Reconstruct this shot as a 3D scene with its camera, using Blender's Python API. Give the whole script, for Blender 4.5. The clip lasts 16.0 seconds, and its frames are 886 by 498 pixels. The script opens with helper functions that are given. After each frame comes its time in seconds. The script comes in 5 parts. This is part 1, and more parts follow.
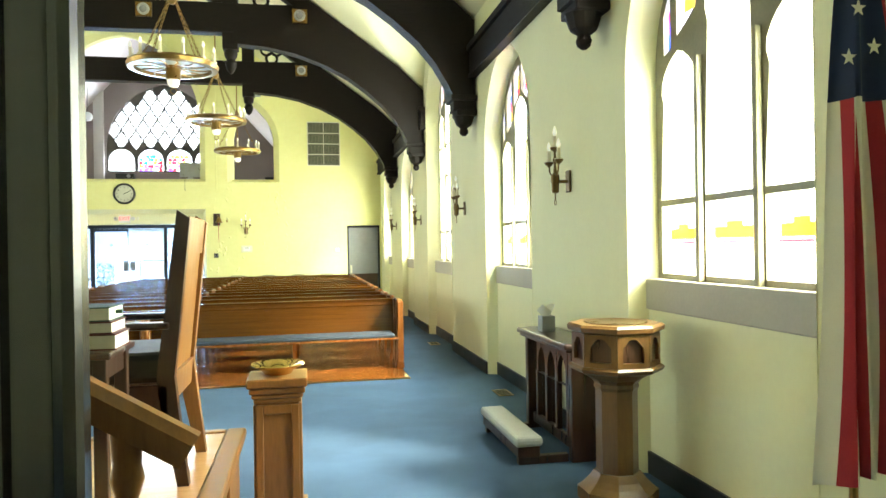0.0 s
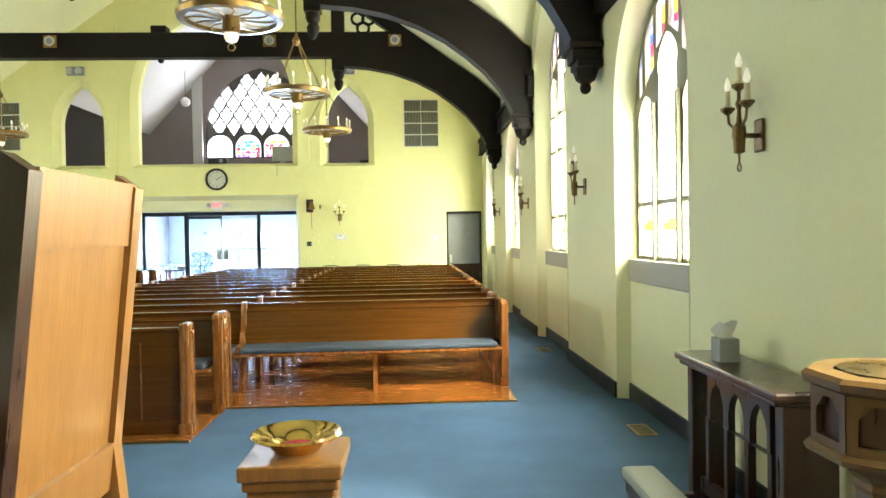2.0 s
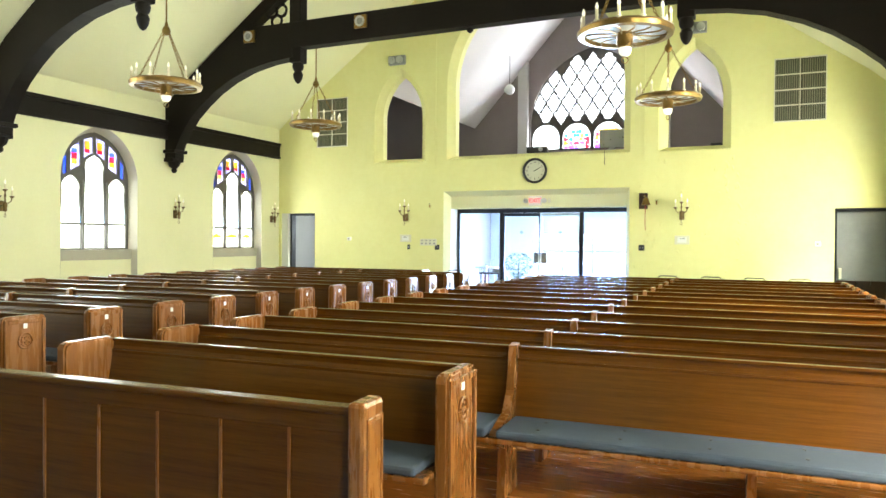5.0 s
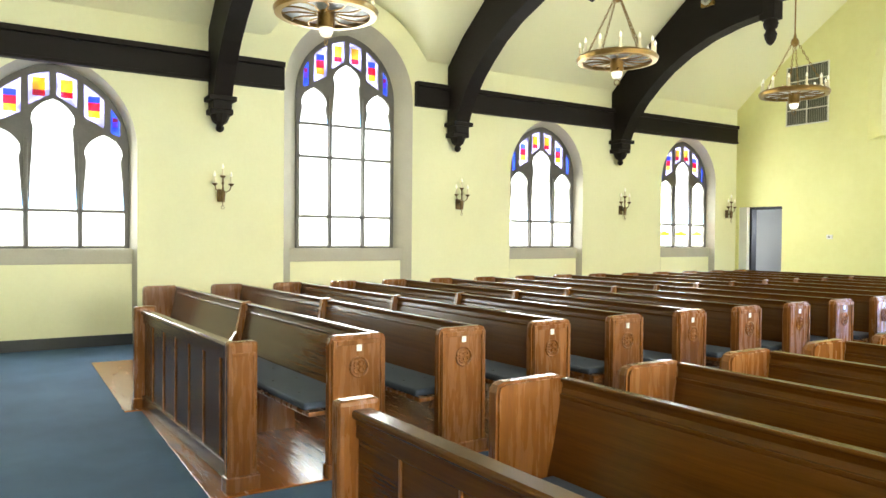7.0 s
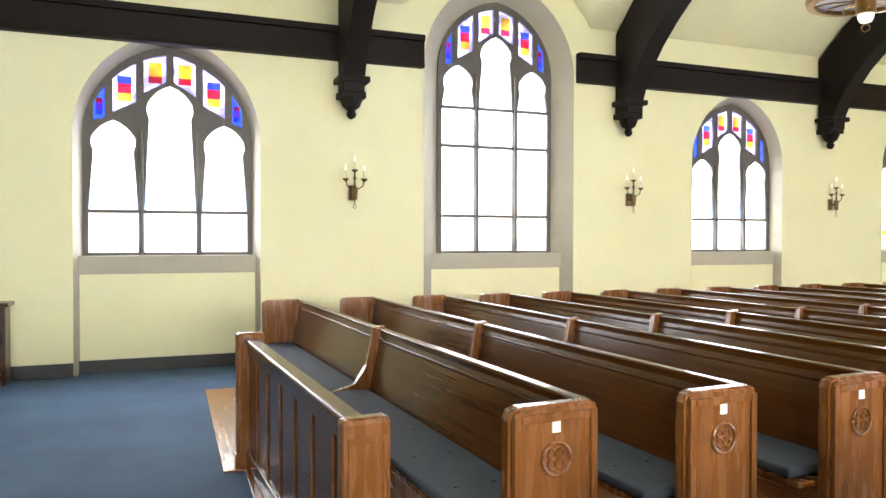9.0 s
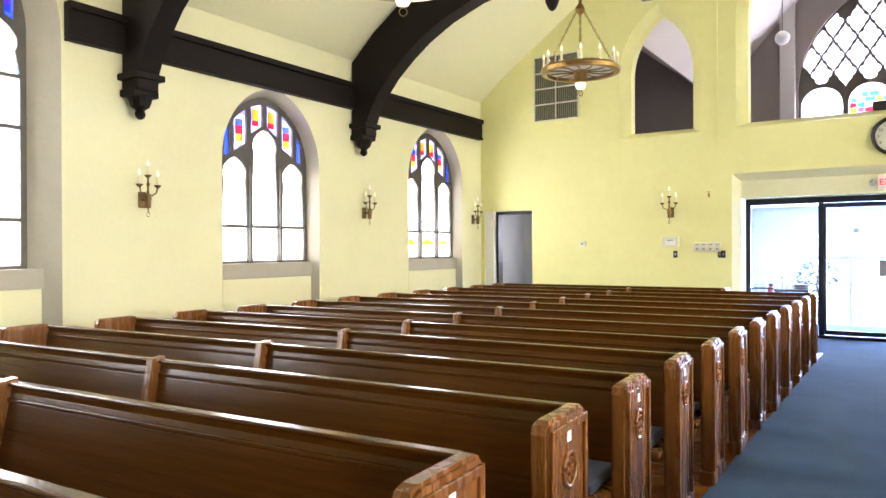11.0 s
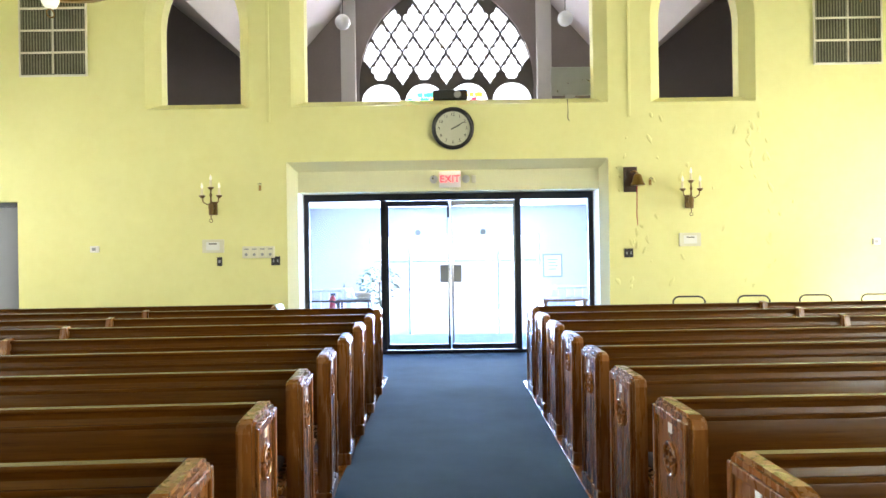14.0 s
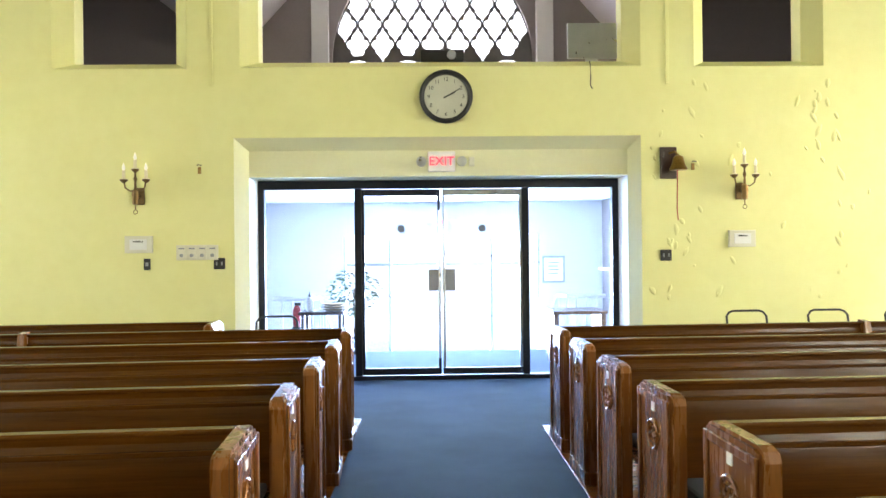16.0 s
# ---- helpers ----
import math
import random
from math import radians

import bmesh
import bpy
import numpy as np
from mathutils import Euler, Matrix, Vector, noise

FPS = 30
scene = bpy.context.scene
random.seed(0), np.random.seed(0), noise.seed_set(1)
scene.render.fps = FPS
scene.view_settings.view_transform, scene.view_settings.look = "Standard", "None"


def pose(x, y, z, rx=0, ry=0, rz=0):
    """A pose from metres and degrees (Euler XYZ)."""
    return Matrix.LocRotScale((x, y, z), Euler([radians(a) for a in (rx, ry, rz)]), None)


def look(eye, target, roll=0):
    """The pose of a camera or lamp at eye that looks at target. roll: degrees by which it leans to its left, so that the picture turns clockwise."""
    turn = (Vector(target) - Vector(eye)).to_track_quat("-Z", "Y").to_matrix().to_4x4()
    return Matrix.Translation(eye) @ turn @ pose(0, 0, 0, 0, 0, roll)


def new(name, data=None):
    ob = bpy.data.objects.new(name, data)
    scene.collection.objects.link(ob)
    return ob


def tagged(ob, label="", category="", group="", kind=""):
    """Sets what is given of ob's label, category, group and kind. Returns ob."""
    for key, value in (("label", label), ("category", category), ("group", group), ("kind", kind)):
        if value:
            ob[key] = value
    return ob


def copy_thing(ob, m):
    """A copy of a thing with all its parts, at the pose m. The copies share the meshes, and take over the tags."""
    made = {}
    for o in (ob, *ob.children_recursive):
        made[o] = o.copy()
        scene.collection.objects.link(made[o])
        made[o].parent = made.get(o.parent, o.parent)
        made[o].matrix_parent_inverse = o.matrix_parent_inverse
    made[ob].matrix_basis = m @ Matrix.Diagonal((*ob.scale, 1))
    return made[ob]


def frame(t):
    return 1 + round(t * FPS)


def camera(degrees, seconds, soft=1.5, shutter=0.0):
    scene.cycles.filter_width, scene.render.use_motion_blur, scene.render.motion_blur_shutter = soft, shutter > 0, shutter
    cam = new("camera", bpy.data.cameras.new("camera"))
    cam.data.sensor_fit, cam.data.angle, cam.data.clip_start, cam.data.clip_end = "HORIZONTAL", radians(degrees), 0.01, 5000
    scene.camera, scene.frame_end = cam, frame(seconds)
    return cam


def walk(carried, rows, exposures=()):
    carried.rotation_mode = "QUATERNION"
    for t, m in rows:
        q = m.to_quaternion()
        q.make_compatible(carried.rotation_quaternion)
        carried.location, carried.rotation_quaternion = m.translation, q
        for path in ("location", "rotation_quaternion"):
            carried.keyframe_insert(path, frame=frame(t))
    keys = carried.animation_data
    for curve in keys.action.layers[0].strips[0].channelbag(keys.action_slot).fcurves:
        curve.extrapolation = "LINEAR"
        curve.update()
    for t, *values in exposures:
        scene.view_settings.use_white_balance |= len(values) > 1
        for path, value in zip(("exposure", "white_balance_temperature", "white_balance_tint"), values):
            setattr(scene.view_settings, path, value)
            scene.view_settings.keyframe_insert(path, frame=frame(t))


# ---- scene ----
cam = camera(63.9, 16.0)
PATH = [
    (0, (-0.075, -0.222, 1.533), (0.302, 1.742, 1.529), -0.9),
    (0.5, (-0.034, 0.122, 1.564), (0.246, 2.102, 1.55), -1.0),
    (1, (0.035, 0.549, 1.561), (0.239, 2.538, 1.537), -1.1),
    (1.5, (0.066, 1.041, 1.561), (0.21, 3.036, 1.531), -0.9),
    (2, (0.145, 1.52, 1.536), (0.233, 3.518, 1.502), -0.9),
    (2.5, (0.183, 2.032, 1.517), (0.219, 4.031, 1.481), -0.9),
    (3, (0.22, 2.532, 1.511), (0.184, 4.532, 1.479), -0.8),
    (3.2, (0.219, 2.723, 1.499), (0.148, 4.721, 1.467), -0.7),
    (5.3, (-0.372, 5.039, 1.53), (-1.354, 6.781, 1.506), 0.5),
    (5.5, (-0.499, 5.19, 1.522), (-1.59, 6.866, 1.497), 0.5),
    (6, (-0.857, 5.488, 1.524), (-2.203, 6.967, 1.495), 0.5),
    (6.5, (-1.239, 5.749, 1.508), (-2.787, 7.014, 1.475), 0.5),
    (7, (-1.631, 5.97, 1.513), (-3.33, 7.024, 1.476), 0.5),
    (7.5, (-2.053, 6.18, 1.487), (-3.851, 7.054, 1.45), 0.3),
    (8, (-2.478, 6.349, 1.51), (-4.332, 7.101, 1.474), 0.2),
    (8.2, (-2.645, 6.406, 1.511), (-4.511, 7.126, 1.476), 0.1),
    (9.0, (-3.37, 6.53, 1.512), (-5.238, 7.246, 1.48), 0.1),
    (9.6, (-3.95, 6.70, 1.514), (-5.75, 7.572, 1.488), 0.1),
    (10.0, (-4.20, 6.98, 1.515), (-5.888, 8.054, 1.492), 0.1),
    (10.3, (-4.288, 7.32, 1.515), (-5.864, 8.551, 1.496), 0.2),
    (10.5, (-4.423, 7.432, 1.508), (-5.876, 8.806, 1.491), 0.1),
    (11, (-4.634, 7.824, 1.492), (-5.739, 9.491, 1.49), -0.3),
    (11.5, (-4.733, 8.273, 1.524), (-5.495, 10.122, 1.525), -0.4),
    (12, (-4.857, 8.725, 1.523), (-5.32, 10.67, 1.523), -0.6),
    (12.5, (-4.96, 9.209, 1.484), (-5.221, 11.192, 1.486), -0.7),
    (13, (-4.941, 9.675, 1.469), (-5.079, 11.671, 1.472), -0.8),
    (13.5, (-4.951, 10.15, 1.482), (-5.009, 12.15, 1.482), -0.8),
    (14, (-4.973, 10.649, 1.503), (-4.986, 12.649, 1.502), -0.8),
    (14.5, (-5.007, 11.157, 1.515), (-4.988, 13.157, 1.512), -0.8),
    (15, (-4.995, 11.669, 1.511), (-4.969, 13.668, 1.512), -0.7),
    (15.5, (-5.026, 12.17, 1.504), (-4.989, 14.169, 1.504), -0.6),
    (16, (-5.095, 12.662, 1.485), (-5.051, 14.661, 1.489), -0.6),
]
# seconds, stops, kelvin, tint
EXPOSURES = [(0.0, 1.95, 6500, 0), (0.6, 1.75, 6500, 3), (3.0, 1.72, 6500, 3), (6.5, 1.85, 6550, 5), (8.0, 1.82, 6350, 20), (10.5, 1.85, 6250, 22), (11.2, 1.88, 6500, 22), (12.0, 1.84, 6550, 13), (12.5, 1.8, 6600, 13), (14.0, 1.7, 6650, 11), (16.0, 1.62, 6700, 11)]
walk(cam, [(t, look(eye, aim, roll)) for t, eye, aim, roll in PATH], EXPOSURES)

# ---- world, sun, window light ----
world = bpy.data.worlds.new("world")
scene.world = world
world.use_nodes = True
wn = world.node_tree
sky = wn.nodes.new("ShaderNodeTexSky")
sky.sky_type = 'NISHITA'
sky.sun_disc = False
sky.sun_elevation = radians(38)
sky.sun_rotation = radians(130)
wn.links.new(sky.outputs[0], wn.nodes["Background"].inputs[0])
wn.nodes["Background"].inputs[1].default_value = 0.12

sun = new("sun", bpy.data.lights.new("sun", 'SUN'))
sun.data.energy = 5.0
sun.data.angle = radians(11)
sun.data.color = (1.0, 0.90, 0.70)
sun.matrix_world = look((12, -9, 12), (0, 0, 0))


def sky_lamp(name, place, aim, w, h, watts, col=(1, 1, 1)):
    """Daylight standing in an opening."""
    la = bpy.data.lights.new(name, 'AREA')
    la.shape, la.size, la.size_y, la.energy, la.color = 'RECTANGLE', w, h, watts, col
    ob = new(name, la)
    ob.matrix_world = look((place[0] + MARK[0], place[1] + MARK[1], place[2]), (aim[0] + MARK[0], aim[1] + MARK[1], aim[2]))
    return ob


MARK = [0.0, 0.0]               # setting-out mark from which the next group of things is laid out


# ---- materials ----
def node_mat(name):
    m = bpy.data.materials.new(name)
    m.use_nodes = True
    nt = m.node_tree
    return m, nt, nt.nodes["Principled BSDF"]


def mat(name, a, b=None, rough=0.5, metal=0.0, scale=6.0, stretch=(1, 1, 1), bump=0.0, fine=60.0, coat=0.0, rand=0.0, rough_var=0.1, spec=0.5):
    """Two-colour surface with broad mottling, fine grain and a little relief."""
    m, nt, p = node_mat(name)
    b = b or tuple(c * 0.8 for c in a)
    tc = nt.nodes.new("ShaderNodeTexCoord")
    mp = nt.nodes.new("ShaderNodeMapping")
    mp.inputs["Scale"].default_value = stretch
    nt.links.new(tc.outputs["Object"], mp.inputs["Vector"])
    vec = mp.outputs[0]
    if rand:
        oi = nt.nodes.new("ShaderNodeObjectInfo")
        add = nt.nodes.new("ShaderNodeVectorMath")
        mul = nt.nodes.new("ShaderNodeMath")
        mul.operation = 'MULTIPLY'
        mul.inputs[1].default_value = 37.0
        nt.links.new(oi.outputs["Random"], mul.inputs[0])
        nt.links.new(vec, add.inputs[0])
        nt.links.new(mul.outputs[0], add.inputs[1])
        vec = add.outputs[0]
    n1 = nt.nodes.new("ShaderNodeTexNoise")
    n1.inputs["Scale"].default_value = scale
    n1.inputs["Detail"].default_value = 6
    n1.inputs["Roughness"].default_value = 0.6
    n2 = nt.nodes.new("ShaderNodeTexNoise")
    n2.inputs["Scale"].default_value = fine
    n2.inputs["Detail"].default_value = 3
    for n in (n1, n2):
        nt.links.new(vec, n.inputs["Vector"])
    mx = nt.nodes.new("ShaderNodeMix")
    mx.data_type = 'FLOAT'
    mx.inputs[0].default_value = 0.35
    nt.links.new(n1.outputs["Fac"], mx.inputs[2])
    nt.links.new(n2.outputs["Fac"], mx.inputs[3])
    cr = nt.nodes.new("ShaderNodeValToRGB")
    cr.color_ramp.elements[0].position, cr.color_ramp.elements[1].position = 0.32, 0.68
    cr.color_ramp.elements[0].color, cr.color_ramp.elements[1].color = (*b, 1), (*a, 1)
    nt.links.new(mx.outputs[0], cr.inputs[0])
    nt.links.new(cr.outputs[0], p.inputs["Base Color"])
    mr = nt.nodes.new("ShaderNodeMapRange")
    mr.inputs[3].default_value, mr.inputs[4].default_value = max(0.02, rough - rough_var), min(1, rough + rough_var)
    nt.links.new(n1.outputs["Fac"], mr.inputs[0])
    nt.links.new(mr.outputs[0], p.inputs["Roughness"])
    p.inputs["Metallic"].default_value = metal
    p.inputs["Specular IOR Level"].default_value = spec
    p.inputs["Coat Weight"].default_value = coat
    p.inputs["Coat Roughness"].default_value = 0.15
    if bump:
        bp = nt.nodes.new("ShaderNodeBump")
        bp.inputs["Strength"].default_value = bump
        bp.inputs["Distance"].default_value = 0.01
        nt.links.new(mx.outputs[0], bp.inputs["Height"])
        nt.links.new(bp.outputs[0], p.inputs["Normal"])
    return m


def glass_mat(name, tint, clear=0.75, mottle=0.75):
    """Leaded window glass: lets daylight through and scatters a part of it."""
    m, nt, p = node_mat(name)
    out = nt.nodes["Material Output"]
    nt.nodes.remove(p)
    tr = nt.nodes.new("ShaderNodeBsdfTransparent")
    tl = nt.nodes.new("ShaderNodeBsdfTranslucent")
    gl = nt.nodes.new("ShaderNodeBsdfGlossy")
    gl.inputs["Roughness"].default_value = 0.12
    tc = nt.nodes.new("ShaderNodeTexCoord")
    nz = nt.nodes.new("ShaderNodeTexNoise")
    nz.inputs["Scale"].default_value = 5
    nt.links.new(tc.outputs["Object"], nz.inputs["Vector"])
    cr = nt.nodes.new("ShaderNodeValToRGB")
    cr.color_ramp.elements[0].position, cr.color_ramp.elements[1].position = 0.35, 0.65
    cr.color_ramp.elements[0].color = (*[c * mottle for c in tint], 1)
    cr.color_ramp.elements[1].color = (*tint, 1)
    nt.links.new(nz.outputs["Fac"], cr.inputs[0])
    nt.links.new(cr.outputs[0], tr.inputs[0])
    nt.links.new(cr.outputs[0], tl.inputs[0])
    m1, m2 = nt.nodes.new("ShaderNodeMixShader"), nt.nodes.new("ShaderNodeMixShader")
    m1.inputs[0].default_value = clear
    m2.inputs[0].default_value = 0.05
    nt.links.new(tl.outputs[0], m1.inputs[1])
    nt.links.new(tr.outputs[0], m1.inputs[2])
    nt.links.new(m1.outputs[0], m2.inputs[1])
    nt.links.new(gl.outputs[0], m2.inputs[2])
    nt.links.new(m2.outputs[0], out.inputs[0])
    return m


def glow_mat(name, col, strength):
    m, nt, p = node_mat(name)
    p.inputs["Base Color"].default_value = (*col, 1)
    p.inputs["Emission Color"].default_value = (*col, 1)
    p.inputs["Emission Strength"].default_value = strength
    return m


M_WALL = mat("cream_plaster", (0.76, 0.75, 0.50), (0.71, 0.695, 0.45), 0.75, scale=1.2, fine=25, bump=0.25)
M_BACKWALL = mat("yellow_cream_plaster", (0.77, 0.755, 0.37), (0.73, 0.71, 0.325), 0.72, scale=2.2, fine=9, bump=0.3)
M_CEIL = mat("white_plaster", (0.80, 0.785, 0.54), (0.77, 0.75, 0.50), 0.85, scale=0.8, fine=20, bump=0.15)
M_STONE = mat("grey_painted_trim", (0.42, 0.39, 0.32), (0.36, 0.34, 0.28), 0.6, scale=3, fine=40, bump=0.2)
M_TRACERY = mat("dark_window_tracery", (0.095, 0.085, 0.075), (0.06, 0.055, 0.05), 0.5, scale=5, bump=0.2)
# lighter olive copy for the right wall, sunlight put into its colour
M_TRACERYSUNLIT = mat("sunlit_olive_tracery", (0.26, 0.24, 0.15), (0.19, 0.17, 0.11), 0.5, scale=5, bump=0.2)
M_BEAM = mat("black_brown_oak", (0.010, 0.006, 0.0045), (0.005, 0.003, 0.002), 0.6, scale=5, stretch=(1, 6, 6), bump=0.5, fine=30, spec=0.2)
M_BASE = mat("black_baseboard", (0.018, 0.020, 0.024), (0.010, 0.011, 0.014), 0.35, scale=4)
M_CARPET = mat("blue_carpet", (0.064, 0.128, 0.245), (0.036, 0.078, 0.158), 0.95, scale=1.6, fine=260, bump=0.7, rough_var=0.03)
M_FLOORWOOD = mat("orange_oak_boards", (0.34, 0.115, 0.020), (0.22, 0.070, 0.012), 0.25, scale=3, stretch=(1, 9, 1), bump=0.15, fine=20, coat=0.4)
M_PLATFORM = mat("pale_oak_platform", (0.62, 0.36, 0.16), (0.48, 0.25, 0.10), 0.22, scale=3, stretch=(1, 9, 1), bump=0.1, fine=20, coat=0.4)
M_PEW = mat("dark_walnut_stain", (0.104, 0.036, 0.0036), (0.056, 0.0180, 0.0019), 0.22, scale=2.2, stretch=(0.5, 16, 16), bump=0.02, fine=14, rand=1, rough_var=0.05, spec=0.42)
M_PEWEND = mat("oak_pew_end", (0.23, 0.088, 0.020), (0.135, 0.047, 0.010), 0.27, scale=2.5, stretch=(9, 9, 1), bump=0.03, fine=14, coat=0.3, rand=1)
M_CUSHION = mat("blue_grey_fabric", (0.055, 0.072, 0.105), (0.036, 0.050, 0.076), 0.9, scale=5, fine=300, bump=0.4)
M_CHAIRWOOD = mat("honey_oak", (0.27, 0.125, 0.034), (0.175, 0.075, 0.019), 0.33, scale=2.5, stretch=(9, 9, 1), bump=0.12, fine=14, coat=0.2)
M_FONTWOOD = mat("gilded_brown_oak", (0.155, 0.082, 0.024), (0.10, 0.050, 0.014), 0.33, scale=2.5, stretch=(9, 9, 1), bump=0.12, fine=14, coat=0.3)
M_DARKWOOD = mat("dark_mahogany", (0.050, 0.019, 0.010), (0.026, 0.010, 0.006), 0.3, scale=2.5, stretch=(9, 9, 1), bump=0.1, fine=14, coat=0.4)
M_POST = mat("black_lacquered_wood", (0.020, 0.016, 0.015), (0.010, 0.009, 0.009), 0.22, scale=3, stretch=(9, 9, 1), coat=0.6)
M_BLACKLEATHER = mat("black_leather", (0.018, 0.020, 0.020), (0.010, 0.011, 0.011), 0.5, scale=9, bump=0.3)
M_BRASS = mat("aged_brass", (0.38, 0.24, 0.085), (0.23, 0.14, 0.045), 0.30, 1.0, scale=8)
M_OLDBRASS = mat("tarnished_brass", (0.22, 0.145, 0.065), (0.12, 0.078, 0.036), 0.34, 1.0, scale=9)
M_GOLD = mat("polished_brass", (0.85, 0.62, 0.24), (0.75, 0.50, 0.17), 0.14, 1.0, scale=5, rough_var=0.05)
M_CANDLE = mat("ivory_candle_sleeve", (0.78, 0.72, 0.52), (0.70, 0.63, 0.44), 0.5)
M_BULB = glow_mat("lamp_bulb", (1.0, 0.95, 0.82), 0.12)
M_DISK = mat("white_lamp_bowl", (0.80, 0.82, 0.84), (0.72, 0.75, 0.80), 0.35)
M_BRONZE = mat("dark_bronze_frame", (0.030, 0.032, 0.040), (0.020, 0.021, 0.026), 0.4, 0.6, scale=5)
M_WHITE = mat("white_paint", (0.80, 0.80, 0.79), (0.74, 0.74, 0.73), 0.6, scale=2)
M_LOBBY = mat("lobby_white_wall", (0.60, 0.59, 0.58), (0.55, 0.54, 0.53), 0.7, scale=1.5)
M_TAUPE = mat("taupe_wall", (0.28, 0.24, 0.235), (0.245, 0.21, 0.205), 0.8, scale=1.2, fine=20, bump=0.1)
M_BALCEIL = mat("pale_balcony_ceiling", (0.80, 0.76, 0.77), (0.75, 0.71, 0.72), 0.8, scale=1.0)
M_BLACK = mat("black_plastic", (0.02, 0.02, 0.022), (0.012, 0.012, 0.014), 0.4)
M_GREY = mat("grey_plastic", (0.30, 0.31, 0.33), (0.25, 0.26, 0.28), 0.5)
M_SILVER = mat("brushed_aluminium", (0.62, 0.63, 0.65), (0.52, 0.53, 0.55), 0.3, 0.9)
M_IVORY = mat("ivory_plastic", (0.72, 0.70, 0.58), (0.66, 0.64, 0.52), 0.45)
M_RED = mat("red_enamel", (0.50, 0.03, 0.04), (0.38, 0.02, 0.03), 0.4)
M_EXIT = glow_mat("exit_letters", (1.0, 0.02, 0.06), 0.9)
M_PAGES = mat("book_pages", (0.72, 0.69, 0.60), (0.60, 0.57, 0.48), 0.9, scale=4, stretch=(1, 1, 60))
M_COVER = mat("dark_red_cloth_cover", (0.10, 0.015, 0.018), (0.07, 0.01, 0.012), 0.6)
M_COVERGREEN = mat("dark_green_cloth_cover", (0.02, 0.05, 0.035), (0.012, 0.035, 0.025), 0.6)
M_GREYPAD = mat("grey_kneeler_vinyl", (0.40, 0.42, 0.40), (0.33, 0.35, 0.33), 0.55, scale=5, bump=0.1)
M_FLAGRED = mat("red_flag_cloth", (0.45, 0.03, 0.05), (0.34, 0.02, 0.035), 0.85, fine=200, bump=0.2)
M_FLAGWHITE = mat("white_flag_cloth", (0.78, 0.74, 0.64), (0.70, 0.66, 0.56), 0.85, fine=200, bump=0.2)
M_FLAGBLUE = mat("navy_flag_cloth", (0.02, 0.035, 0.10), (0.015, 0.025, 0.07), 0.85, fine=200, bump=0.2)
M_LEAF = mat("green_leaf", (0.06, 0.13, 0.05), (0.03, 0.08, 0.03), 0.5, rand=1)
M_GRILLE = mat("olive_vent_slats", (0.30, 0.30, 0.21), (0.20, 0.20, 0.14), 0.6, scale=8)
M_VENTBACK = mat("dark_vent_backing", (0.10, 0.10, 0.07), (0.07, 0.07, 0.05), 0.8)
M_DIAL = mat("clock_dial", (0.62, 0.62, 0.52), (0.55, 0.55, 0.46), 0.4)
M_ASPHALT = mat("pale_forecourt", (0.35, 0.35, 0.35), (0.28, 0.28, 0.28), 0.9, scale=2)
G_WHITE = glass_mat("pale_leaded_glass", (0.96, 0.97, 1.0), 0.7, 0.93)
G_BLUE = glass_mat("blue_leaded_glass", (0.10, 0.18, 0.75), 0.6)
G_PALEBLUE = glass_mat("lilac_leaded_glass", (0.62, 0.60, 0.95), 0.6, 0.4)
G_SKYBLUE = glass_mat("sky_blue_leaded_glass", (0.35, 0.65, 0.98), 0.6)
G_RED = glass_mat("red_leaded_glass", (0.80, 0.06, 0.10), 0.6)
G_YELLOW = glass_mat("amber_leaded_glass", (0.98, 0.66, 0.08), 0.6)
G_GREEN = glass_mat("green_leaded_glass", (0.08, 0.55, 0.28), 0.6)
G_PURPLE = glass_mat("violet_leaded_glass", (0.42, 0.14, 0.72), 0.6)
G_CLEAR = glass_mat("clear_door_glass", (0.97, 0.98, 1.0), 0.99, 1.0)


# ---- mesh helpers ----
def box(bm, x0, x1, y0, y1, z0, z1, bevel=0.0):
    vs = [bm.verts.new((x, y, z)) for x in (x0, x1) for y in (y0, y1) for z in (z0, z1)]
    fs = [bm.faces.new([vs[i] for i in f]) for f in ((0, 1, 3, 2), (4, 6, 7, 5), (0, 4, 5, 1), (2, 3, 7, 6), (0, 2, 6, 4), (1, 5, 7, 3))]
    if bevel:
        es = list({e for f in fs for e in f.edges})
        bmesh.ops.bevel(bm, geom=es, offset=bevel, segments=2, affect='EDGES', profile=0.5)
    return bm


def B(x0, x1, y0, y1, z0, z1, bevel=0.0):
    return box(bmesh.new(), x0, x1, y0, y1, z0, z1, bevel)


def lathe(bm, prof, n=16, at=(0, 0, 0), turn=0.0):
    """Turned shape from (radius, height) pairs."""
    rings = []
    for r, z in prof:
        rings.append([bm.verts.new((at[0] + r * math.cos(turn + 2 * math.pi * i / n), at[1] + r * math.sin(turn + 2 * math.pi * i / n), at[2] + z)) for i in range(n)])
    for a, b in zip(rings, rings[1:]):
        for i in range(n):
            bm.faces.new((a[i], a[(i + 1) % n], b[(i + 1) % n], b[i]))
    bm.faces.new(list(reversed(rings[0])))
    bm.faces.new(rings[-1])
    return bm


